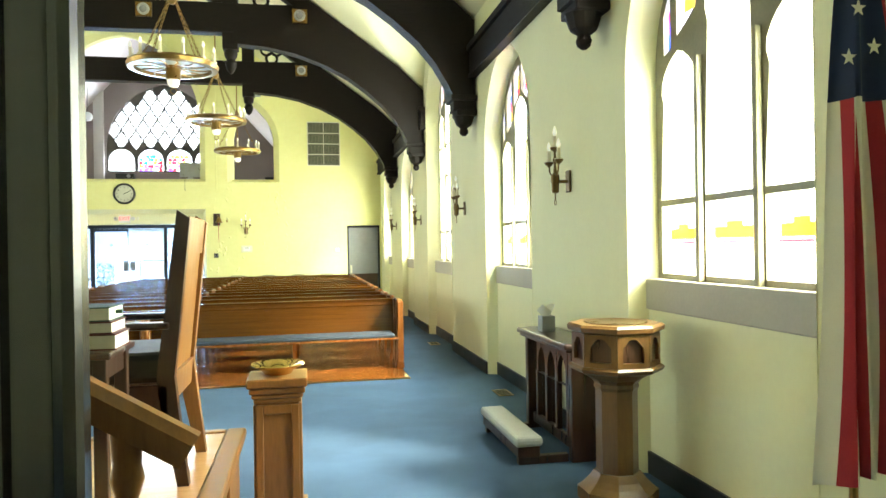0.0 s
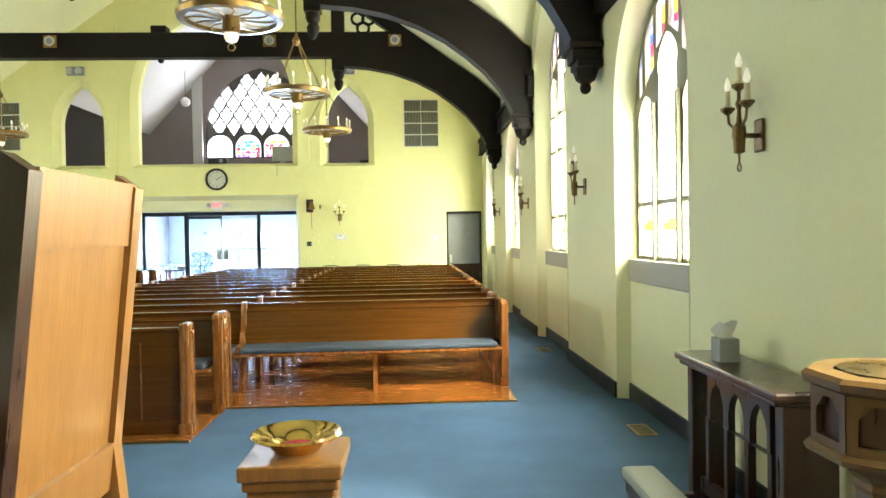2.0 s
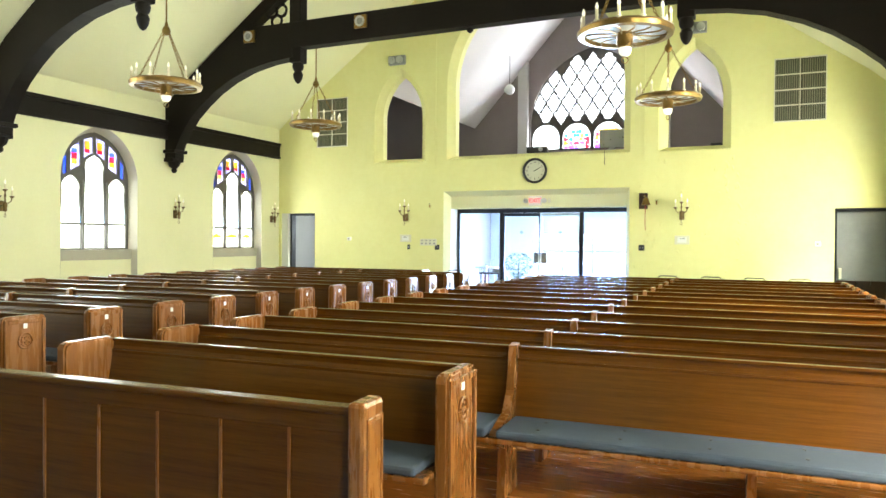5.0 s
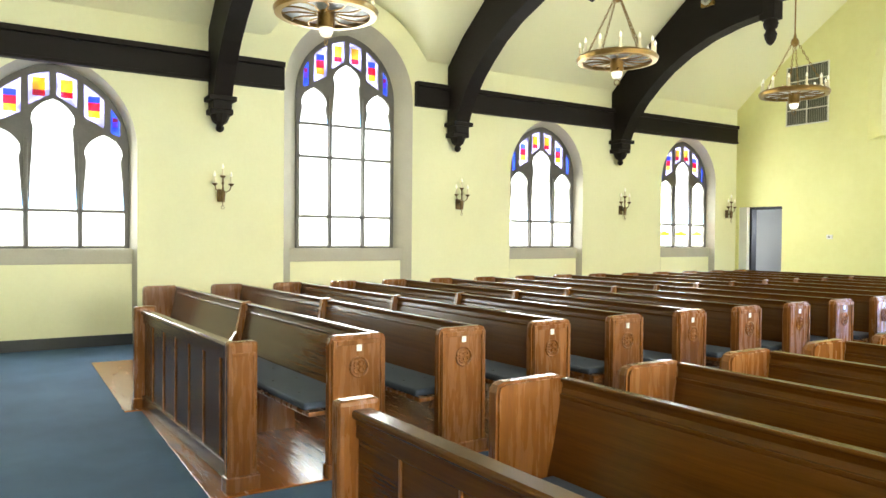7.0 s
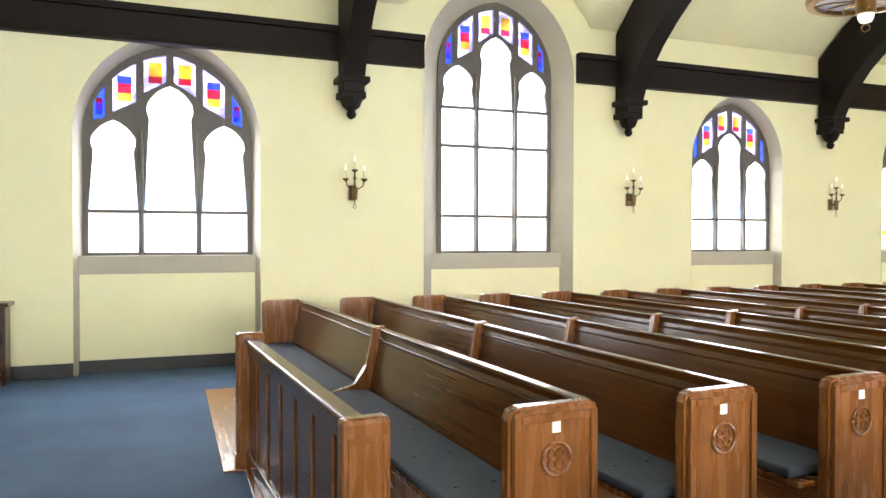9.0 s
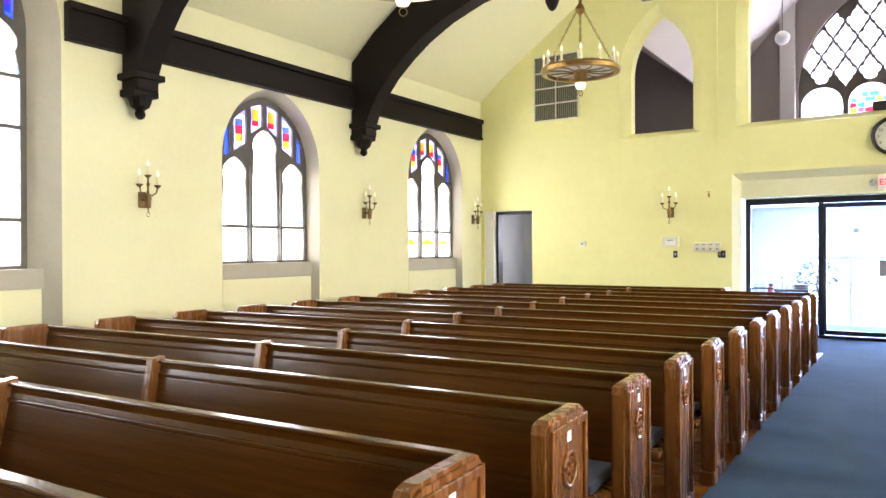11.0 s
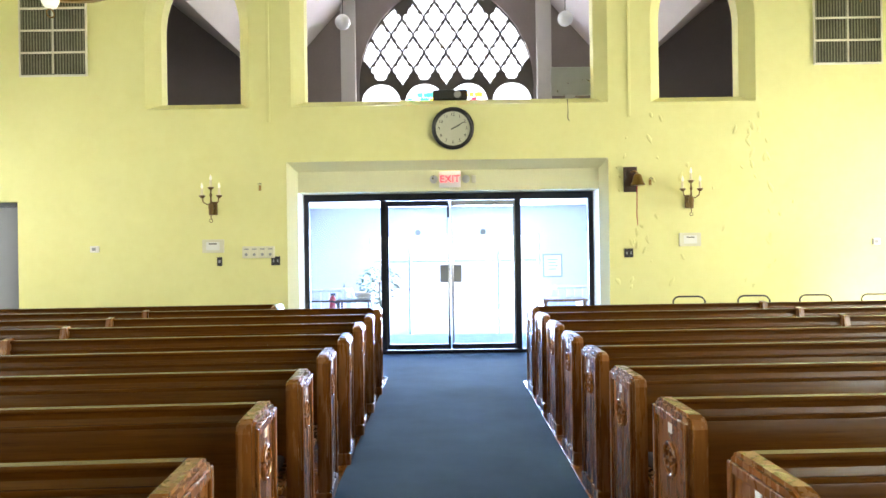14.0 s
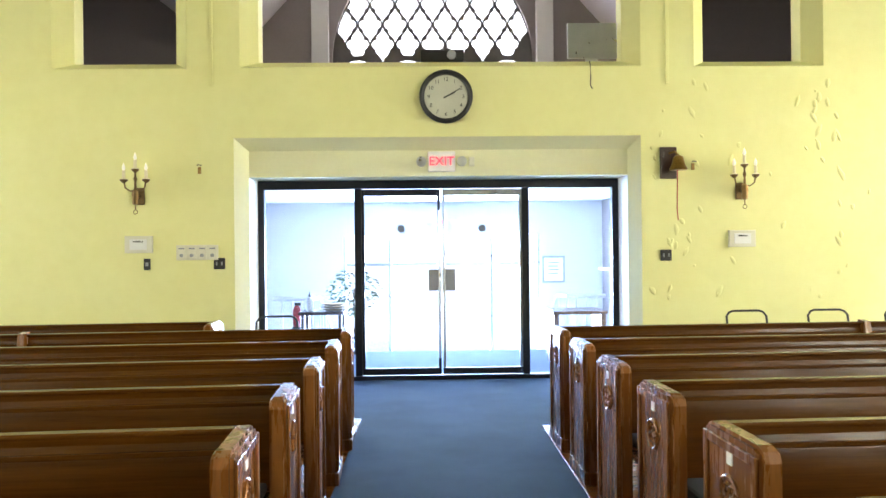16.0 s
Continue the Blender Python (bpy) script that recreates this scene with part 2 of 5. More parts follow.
def tube(bm, pts, r, n=8, closed=False):
    """Round bar along a line of points."""
    pts = [Vector(p) for p in pts]
    rings = []
    m = len(pts)
    for i, p in enumerate(pts):
        a = pts[(i - 1) % m] if closed or i else p
        b = pts[(i + 1) % m] if closed or i < m - 1 else p
        d = (b - a).normalized()
        u = d.cross(Vector((0, 0, 1)))
        if u.length < 0.05:
            u = d.cross(Vector((0, 1, 0)))
        u.normalize()
        v = d.cross(u)
        rings.append([bm.verts.new(p + r * (math.cos(2 * math.pi * k / n) * u + math.sin(2 * math.pi * k / n) * v)) for k in range(n)])
    pairs = list(zip(rings, rings[1:])) + ([(rings[-1], rings[0])] if closed else [])
    for a, b in pairs:
        for k in range(n):
            bm.faces.new((a[k], a[(k + 1) % n], b[(k + 1) % n], b[k]))
    if not closed:
        bm.faces.new(list(reversed(rings[0])))
        bm.faces.new(rings[-1])
    return bm


def plate(loops, place, depth):
    """A flat plate from an outer loop and its holes, given as (u, v) points; place maps (u, v, w) to the world, w from 0 to depth."""
    bm = bmesh.new()
    edges = []
    for lp in loops:
        vs = [bm.verts.new((u, v, 0)) for u, v in lp]
        edges += [bm.edges.new((vs[i], vs[(i + 1) % len(vs)])) for i in range(len(vs))]
    bmesh.ops.triangle_fill(bm, use_beauty=True, use_dissolve=False, edges=edges, normal=(0, 0, 1))
    ext = bmesh.ops.extrude_face_region(bm, geom=list(bm.faces))
    for g in ext["geom"]:
        if isinstance(g, bmesh.types.BMVert):
            g.co.z += depth
    for v in bm.verts:
        v.co = Vector(place(v.co.x, v.co.y, v.co.z))
    bmesh.ops.recalc_face_normals(bm, faces=list(bm.faces))
    return bm


def loft(rows, closed=False):
    """A sheet through rows of points."""
    bm = bmesh.new()
    vv = [[bm.verts.new(p) for p in r] for r in rows]
    for a, b in zip(vv, vv[1:]):
        for i in range(len(a) - (0 if closed else 1)):
            j = (i + 1) % len(a)
            bm.faces.new((a[i], a[j], b[j], b[i]))
    bmesh.ops.recalc_face_normals(bm, faces=list(bm.faces))
    return bm


def mesh_ob(name, bm, material, smooth=False):
    bmesh.ops.recalc_face_normals(bm, faces=list(bm.faces))
    me = bpy.data.meshes.new(name)
    bm.to_mesh(me)
    bm.free()
    for m in (material if isinstance(material, (list, tuple)) else [material]):
        me.materials.append(m)
    if smooth:
        for p in me.polygons:
            p.use_smooth = True
        me.set_sharp_from_angle(angle=radians(35))
    return new(name, me)


def part(name, bm, material, parent, label="", smooth=False):
    ob = mesh_ob(name, bm, material, smooth)
    ob.parent = parent
    if label:
        ob["label"] = label
    return ob


def thing(name, label, category, group="", at=(0, 0, 0), turn=0.0):
    e = new(name)
    e.empty_display_size = 0.1
    e.matrix_basis = pose(at[0] + MARK[0], at[1] + MARK[1], at[2], 0, 0, turn)
    return tagged(e, label, category, group)


def struct(name, bm, material, label, smooth=False):
    ob = mesh_ob(name, bm, material, smooth)
    ob.matrix_basis = pose(MARK[0], MARK[1], 0)
    return tagged(ob, label, "structure", kind="structure")


def words(txt, size, parent, m, place, name="lettering", depth=0.002):
    """Raised letters as a mesh part."""
    cu = bpy.data.curves.new(name, 'FONT')
    cu.body, cu.size, cu.align_x, cu.align_y, cu.extrude = txt, size, 'CENTER', 'CENTER', depth
    tmp = bpy.data.objects.new(name, cu)
    scene.collection.objects.link(tmp)
    me = bpy.data.meshes.new_from_object(tmp.evaluated_get(bpy.context.evaluated_depsgraph_get()))
    bpy.data.objects.remove(tmp)
    me.materials.clear()
    me.materials.append(m)
    ob = new(name, me)
    ob.parent = parent
    ob.matrix_basis = place
    return ob


# ---- plan ----
XL, XR, CX = -11.94, 2.05, -4.93
YB, YF = 20.25, -2.6            # inner faces of the back wall and of the wall behind the camera
WT = 0.5                        # wall thickness
BAYS = (4.60, 8.57, 12.55, 16.40)
LEFT_WIN = ((6.53, 0.985, 3.80, 0), (10.65, 1.10, 4.93, 1), (14.665, 0.88, 3.70, 0), (18.64, 0.88, 3.73, 0))
RIGHT_WIN = ((3.34, 0.90, 3.73, 0), (7.20, 0.88, 3.73, 0), (11.20, 1.07, 4.88, 1), (14.85, 0.88, 3.70, 0), (18.55, 0.88, 3.72, 0))


def arch_pts(c, w, z0, zs, zt, n=10):
    """Pointed arch as (u, z): up the one side, over the point and down the other."""
    h = zt - zs
    k = (h * h - w * w) / (2 * w)
    r = w + k
    a1 = math.atan2(h, k) if k > 0 else math.atan2(h, k)
    left = [(c + k - r * math.cos(a1 * i / n), zs + r * math.sin(a1 * i / n)) for i in range(n + 1)]
    right = [(2 * c - u, z) for u, z in reversed(left[:-1])]
    return [(c - w, z0)] + left + right + [(c + w, z0)]


def roof_z(d):
    """Ceiling height by the distance from the side wall."""
    d = max(0.0, d)
    return 4.42 + d * 0.9 if d < 0.45 else 4.825 + (d - 0.45) * 0.715


def spring(tall, w, top):
    return 3.72 if tall else top - w * 1.18


def dormer_z(y, c, w, top):
    t = abs(y - c) / w
    return -1 if t >= 1 else 3.95 + (top - 3.95) * math.sqrt(max(0, 1 - t ** 1.7))


# ---- floor, walls, ceiling ----
struct("floor", B(XL - 0.6, XR + 0.6, YF - 0.5, YB + 0.7, -0.12, 0.0), M_CARPET, "worn teal-blue carpet over the church floor")
for nm, x0, x1, y0 in (("floor_pews_left", -8.10, -5.69, 6.97), ("floor_pews_left_side", -10.72, -8.10, 6.84), ("floor_pews_right", -4.15, -1.57, 7.00), ("floor_pews_side", -1.57, 1.10, 8.06)):
    f = struct(nm, B(x0, x1, y0, 18.95 if "left" in nm else 18.60, 0.0, 0.012, 0.004), M_FLOORWOOD, "polished orange oak boards under the pews")
    if "left" not in nm:
        struct(nm + "_edge", B(x0, x1, y0 - 0.02, y0 - 0.001, 0.0, 0.016), M_BRASS, "thin metal edge strip of the wooden floor")


def side_wall(name, x, out, wins):
    """Side wall with niches that run from the floor to a pointed head; out is -1 for the left wall and 1 for the right."""
    outer = [(YF - 0.4, -0.1)]
    for c, w, top, tall in wins:
        outer += arch_pts(c, w, -0.1, spring(tall, w, top), top)
    outer.append((YB + 0.3, -0.1))
    outer.append((YB + 0.3, 4.5))
    for c, w, top, tall in reversed(wins):
        if tall:
            outer += [(c + 1.45 - 2.9 * i / 16, max(4.5, dormer_z(c + 1.45 - 2.9 * i / 16, c, 1.45, 5.3) + 0.06)) for i in range(17)]
    outer.append((YF - 0.4, 4.5))
    struct(name, plate([outer], lambda u, v, w: (x + out * w, u, v), 0.24), M_WALL, "cream plaster side wall with pointed window niches")
    for i, (c, w, top, tall) in enumerate(wins):
        side_window(name, i, x, out, c, w, top, tall)
    ys = [YF] + [v for c, w, t, q in wins for v in (c - w, c + w)] + [YB]
    for a, b in zip(ys[0::2], ys[1::2]):
        bb = B(min(x, x - out * 0.022), max(x, x - out * 0.022), a + 0.001, b - 0.001, 0.0, 0.15, 0.006)
        struct("baseboard", bb, M_BASE, "black painted baseboard")


def lancet(c, w, z0, zt, n=6):
    """A light with a cusped pointed head."""
    zs = zt - w * 1.35
    pts = arch_pts(c, w, z0, zs, zt, n)
    res = []
    for u, z in pts:
        t = (z - zs) / (zt - zs)
        if 0.0 <= t < 0.34 and z > z0 + 0.01:
            u = c + (u - c) * (0.80 if t < 0.2 else 0.93)
        res.append((u, z))
    return res


def side_window(wall, i, x, out, c, w, top, tall):
    zs = spring(tall, w, top)
    wg, tg, d = w - (0.27 if tall else 0.09), top - (0.25 if tall else 0.12), 0.225
    xg = x + out * d
    win = thing("window_%s_%d" % (wall.split("_")[1], i + 1), "tall pointed stained-glass window in a grey reveal" if tall else "pointed three-light stained-glass window in a grey reveal", "window")
    win["kind"] = "structure"
    # splayed reveal from the wall face to the glass, and its outer lining
    a = arch_pts(c, w, 0.0, zs, top, 14)
    b = arch_pts(c, wg, 0.0, zs, tg, 14)
    rows = [[(x - out * 0.004, u, z) for u, z in a], [(xg, u, z) for u, z in b]]
    # right-hand reveals take the wall's cream to stand in for sunlight on them
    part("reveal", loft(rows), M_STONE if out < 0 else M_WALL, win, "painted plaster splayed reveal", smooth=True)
    # panel below the sill, and the sill
    part("apron", B(min(x + out * 0.12, x + out * 0.3), max(x + out * 0.12, x + out * 0.3), c - w - 0.02, c + w + 0.02, -0.05, 1.10), M_WALL, win, "cream plaster panel below the sill")
    part("apron_base", B(min(x + out * 0.10, x + out * 0.12), max(x + out * 0.10, x + out * 0.12), c - w, c + w, 0.0, 0.15, 0.004), M_BASE, win, "black baseboard")
    part("sill", B(min(x + out * 0.105, x + out * 0.3), max(x + out * 0.105, x + out * 0.3), c - w - 0.02, c + w + 0.02, 1.10, 1.305, 0.008), M_STONE, win)
    # backing wall round the glass
    big = [(c - 2.0, -0.1), (c + 2.0, -0.1), (c + 2.0, top + 0.5), (c - 2.0, top + 0.5)]
    part("outer_wall", plate([big, arch_pts(c, wg, 1.29, zs, tg)], lambda u, v, q: (x + out * (d + 0.02 + q), u, v), 0.3), M_WALL, win)
    # tracery plate with its openings
    xm, bar = wg * 0.345, 0.032
    edge = 0.045
    transoms = (1.80, 2.73, 3.24) if tall else (1.80,)
    hs, hm = (3.80, 4.22) if tall else (top - 0.98, top - 0.56)
    lights = []
    for cc, half, head in ((c - (xm + wg - edge + bar) / 2, (wg - edge - xm - bar) / 2, hs), (c, xm - bar, hm), (c + (xm + wg - edge + bar) / 2, (wg - edge - xm - bar) / 2, hs)):
        zz = 1.30 + 0.04
        for t in transoms:
            lights.append((([(cc - half, zz), (cc - half, t - 0.02), (cc + half, t - 0.02), (cc + half, zz)]), G_WHITE))
            zz = t + 0.02
        lights.append((lancet(cc, half, zz, head), G_WHITE))

    def arch_at(u):
        h = tg - zs
        k = (h * h - wg * wg) / (2 * wg)
        r = wg + k
        q = abs(u - c)
        return zs + math.sqrt(max(0.0, r * r - (q + k) ** 2)) if r > q + k else zs

    xs = [0.04, xm - 0.03, xm + 0.05, xm + (wg - xm) * 0.50, xm + (wg - xm) * 0.50 + 0.08, wg - 0.10]
    cols = ((G_RED, G_YELLOW), (G_YELLOW, G_RED), (G_BLUE, G_PURPLE))
    for s in (-1, 1):
        for j in range(3):
            u0, u1 = xs[2 * j], xs[2 * j + 1]
            lo = lambda u, j=j: (hm + 0.06 - 0.62 * max(0, (u - 0.02))) if j == 0 else (hs + 0.06 - 0.35 * abs(u - (xm + wg) / 2))
            if j == 1:
                lo = lambda u: hs + 0.10 + 0.55 * (0.5 * (xm + wg) - u - 0.02)
            top_z = lambda u: arch_at(c + u) - 0.085
            if top_z(u1) - lo(u1) < 0.05:
                u1 = u0 + (u1 - u0) * 0.6
            if top_z(u1) - lo(u1) < 0.03 or top_z(u0) - lo(u0) < 0.05:
                continue
            us = [u0 + (u1 - u0) * q / 4 for q in range(5)]
            up = [(u, top_z(u)) for u in us]
            dn = [(u, lo(u)) for u in us]
            # border of blue round a red and amber heart
            cell = up + dn[::-1]
            cell = [(c + s * u, z) for u, z in cell]
            mid = 0.5 * (up[2][1] + dn[2][1])
            um = 0.5 * (u0 + u1)
            lights.append((cell, (G_PALEBLUE, G_PALEBLUE, G_BLUE)[j]))
            if (u1 - u0) > 0.08 and up[2][1] - dn[2][1] > 0.16:
                for q, (g, f0, f1) in enumerate(((cols[j % 3][0], -0.34, -0.12), (cols[j % 3][1], -0.12, 0.14), (cols[(j + 1) % 3][0], 0.14, 0.34))):
                    hh = up[2][1] - dn[2][1]
                    uu, ww = c + s * um, (u1 - u0) * 0.30
                    bm = plate([[(uu - ww, mid + f0 * hh), (uu + ww, mid + f0 * hh), (uu + ww, mid + f1 * hh), (uu - ww, mid + f1 * hh)]], lambda u, v, t: (xg - out * (0.016 - t), u, v), 0.004)
                    part("pane", bm, g, win).visible_shadow = False
    frame_loop = arch_pts(c, wg + 0.015, 1.30, zs, tg + 0.012)
    bm = plate([frame_loop] + [lp for lp, g in lights], lambda u, v, q: (xg - out * 0.045 + out * q, u, v), 0.05)
    # right-hand windows get the copy coloured as if sunlit
    trac = M_TRACERY if out < 0 else M_TRACERYSUNLIT
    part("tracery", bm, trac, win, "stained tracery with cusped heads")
    for lp, g in lights:
        pc = part("pane", plate([lp], lambda u, v, q: (xg - out * 0.012 + out * q, u, v), 0.004), g, win)
        pc.visible_shadow = False
        if g is G_WHITE and len(lp) > 6:
            # narrow blue border strips along both sides of a lancet
            u0, u1 = min(p[0] for p in lp), max(p[0] for p in lp)
            z0 = min(p[1] for p in lp)
            z1 = z0 + (max(p[1] for p in lp) - z0) * 0.66
            for a0, a1 in ((u0 + 0.004, u0 + 0.022), (u1 - 0.022, u1 - 0.004)):
                part("border_pane", plate([[(a0, z0), (a1, z0), (a1, z1), (a0, z1)]], lambda u, v, q: (xg - out * 0.02 + out * q, u, v), 0.003), G_SKYBLUE, win).visible_shadow = False
    for s in (-xm, xm):
        hh = min(hm, hs) - 0.1
        part("mullion", B(min(xg - out * 0.085, xg - out * 0.045), max(xg - out * 0.085, xg - out * 0.045), c + s - 0.022, c + s + 0.022, 1.30, hh, 0.008), trac, win)
    if out > 0 or i == 3:
        # painted strips of amber and red near the foot of the lights
        for cc, half in ((c - (xm + wg) / 2, 0.17), (c, xm - 0.06), (c + (xm + wg) / 2, 0.17)):
            for (g, za, zb, k) in ((G_YELLOW, 1.56, 1.63, 0.9), (G_RED, 1.535, 1.548, 1.0), (G_YELLOW, 1.63, 1.66, 0.35)):
                part("painted_strip", plate([[(cc - half * k, za), (cc + half * k, za), (cc + half * k, zb), (cc - half * k, zb)]], lambda u, v, q: (xg - out * 0.02 + out * q, u, v), 0.003), g, win).visible_shadow = False
    zc = (1.3 + top) / 2
    sky_lamp("daylight", (xg + out * 0.33, c, zc + 0.05), (x - out * 5, c, zc - 0.4), 2 * w + 0.5, top - 1.0, (120 if out < 0 else 250) * (1.35 if tall else 1.0), (0.95, 0.97, 0.86) if out < 0 else (0.96, 0.97, 0.80))


side_wall("wall_left", XL, -1, LEFT_WIN)
side_wall("wall_right", XR, 1, RIGHT_WIN)
struct("wall_front", B(XL - 0.5, XR + 0.5, YF - 0.3, YF, -0.1, 9.9), M_WALL, "plain cream plaster wall behind the chancel")

# vaulted ceiling: two slopes with pointed cross vaults over the tall windows
nx, ny = 112, 180
cz = []
for j in range(ny + 1):
    y = YF - 0.05 + (YB + 0.05 - YF + 0.05) * j / ny
    row = []
    for i in range(nx + 1):
        t = i / nx
        x = XL - 0.02 + (XR - XL + 0.04) * (t + 0.06 * math.sin(4 * math.pi * t) / (2 * math.pi) * -1)
        z = min(roof_z(x - XL), roof_z(XR - x))
        if x < CX:
            z = max(z, dormer_z(y, LEFT_WIN[1][0], 1.45, 5.3))
        else:
            z = max(z, dormer_z(y, RIGHT_WIN[2][0], 1.45, 5.3))
        row.append((x, y, z))
    cz.append(row)
struct("ceiling", loft(cz), M_CEIL, "white plaster ceiling in two slopes with cross vaults", smooth=True)
struct("roof", loft([[(x, YF - 0.4, z) for x, z in ((XL - 0.6, 5.5), (CX, 11.2), (XR + 0.6, 5.5))], [(x, YB + 0.34, z) for x, z in ((XL - 0.6, 5.5), (CX, 11.2), (XR + 0.6, 5.5))]]), M_BEAM, "dark outer roof over the nave")

# ---- back wall ----
DOOR_L, DOOR_R = (-11.86, -10.80, 2.22), (1.07, 2.01, 2.21)
REC = (-7.14, -2.79, 2.70)
outline = [(XL - 0.3, -0.1), (DOOR_L[0], -0.1), (DOOR_L[0], DOOR_L[2]), (DOOR_L[1], DOOR_L[2]), (DOOR_L[1], -0.1),
           (REC[0], -0.1), (REC[0], REC[2]), (REC[1], REC[2]), (REC[1], -0.1),
           (DOOR_R[0], -0.1), (DOOR_R[0], DOOR_R[2]), (DOOR_R[1], DOOR_R[2]), (DOOR_R[1], -0.1),
           (XR + 0.3, -0.1), (XR + 0.3, 4.6), (CX, 9.9), (XL - 0.3, 4.6)]
ARCHES = ((-8.335, 0.705, 4.55, 5.75, 3.44), (CX + 0.005, 2.14, 5.20, 7.62, 3.45), (-1.50, 0.705, 4.55, 5.75, 3.44))
holes = [arch_pts(c, w, z0, zs, zt, 12) for c, w, zs, zt, z0 in ARCHES]
struct("wall_back", plate([outline] + holes, lambda u, v, q: (u, YB + q, v), 0.34), M_BACKWALL, "yellow-cream plaster end wall with peeling paint and arched openings")
rng = random.Random(5)
wall_back = bpy.data.objects["wall_back"]
for k in range(60):
    u, v = rng.choice(((-2.45, 0.22), (-2.0, 0.35), (-0.75, 0.16), (-1.2, 0.5))), rng.uniform(0.95, 3.3)
    u, r = rng.gauss(u[0], u[1]), rng.uniform(0.012, 0.035)
    if u < -2.72:
        continue
    long, lean = rng.uniform(1.1, 2.6), rng.uniform(-0.5, 0.5)
    ring = [(r * math.cos(a) * rng.uniform(0.75, 1.2), r * long * math.sin(a) * rng.uniform(0.75, 1.2)) for a in [2 * math.pi * q / 9 for q in range(9)]]
    rows = [[(u + (x + lean * z) * f, YB - d, v + z * f) for x, z in ring] for f, d in ((1.0, -0.001), (0.75, 0.006), (0.3, 0.010), (0.05, 0.008))]
    part("paint_blister", loft(rows, True), M_BACKWALL, wall_back, smooth=True)
for k, (c, w, zs, zt, z0) in enumerate(ARCHES):
    # raised splayed moulding inside each arch
    a = arch_pts(c, w + 0.002, z0, zs, zt, 14)
    b = arch_pts(c, w - 0.16, z0 + 0.09, zs, zt - 0.16, 14)
    struct("trim_arch_%d" % (k + 1), loft([[(u, YB - 0.006, v) for u, v in a], [(u, YB + 0.16, v) for u, v in b], [(u, YB + 0.36, v) for u, v in b]], True), M_BACKWALL, "splayed plaster reveal of an arched gallery opening")
for k, x in enumerate((-7.37, -2.50)):
    struct("trim_pilaster_%d" % (k + 1), B(x - 0.02, x + 0.02, YB - 0.018, YB, 3.25, 7.2, 0.006), M_BACKWALL, "shallow plaster rib beside the gallery arch")
# splayed doorway recess with its header
X0, X1 = REC[0] + 0.11, REC[1] - 0.09
rows = [[(REC[0], YB - 0.005, 0), (REC[0], YB - 0.005, REC[2]), (REC[1], YB - 0.005, REC[2]), (REC[1], YB - 0.005, 0)],
        [(X0, YB + 0.2, 0), (X0, YB + 0.2, 2.585), (X1, YB + 0.2, 2.585), (X1, YB + 0.2, 0)]]
struct("trim_doorway", loft(rows), M_WALL, "splayed cream plaster recess round the doors")
struct("wall_door_header", B(X0 - 0.3, X1 + 0.3, YB + 0.2, YB + 0.62, 2.30, 2.75), M_WALL, "cream plaster header over the doors")
struct("wall_jamb_left", B(X0 - 0.4, X0, YB + 0.2, YB + 0.75, -0.05, 2.30), M_WHITE, "white jamb beside the glass doors")
struct("wall_jamb_right", B(X1, X1 + 0.4, YB + 0.2, YB + 0.75, -0.05, 2.30), M_WHITE, "white jamb beside the glass doors")
for a, b in ((XL, DOOR_L[0]), (DOOR_L[1], REC[0]), (REC[1], DOOR_R[0]), (DOOR_R[1], XR)):
    struct("baseboard", B(a + 0.001, b - 0.001, YB - 0.022, YB, 0.0, 0.15, 0.005), M_BASE, "black painted baseboard")
# cornice beams along both side walls
for nm, x, s, segs in (("left", XL, 1, ((YF, 9.53), (11.78, YB - 0.08))), ("right", XR, -1, ((YF, 10.08), (12.32, YB - 0.08)))):
    for a, b in segs:
        bm = bmesh.new()
        for d, z0, z1 in ((0.09, 3.70, 3.98), (0.125, 3.98, 4.06), (0.11, 3.655, 3.70)):
            box(bm, min(x, x + s * d), max(x, x + s * d), a, b, z0, z1, 0.008)
        struct("trim_cornice_" + nm, bm, M_BEAM, "black-brown moulded timber cornice along the wall")

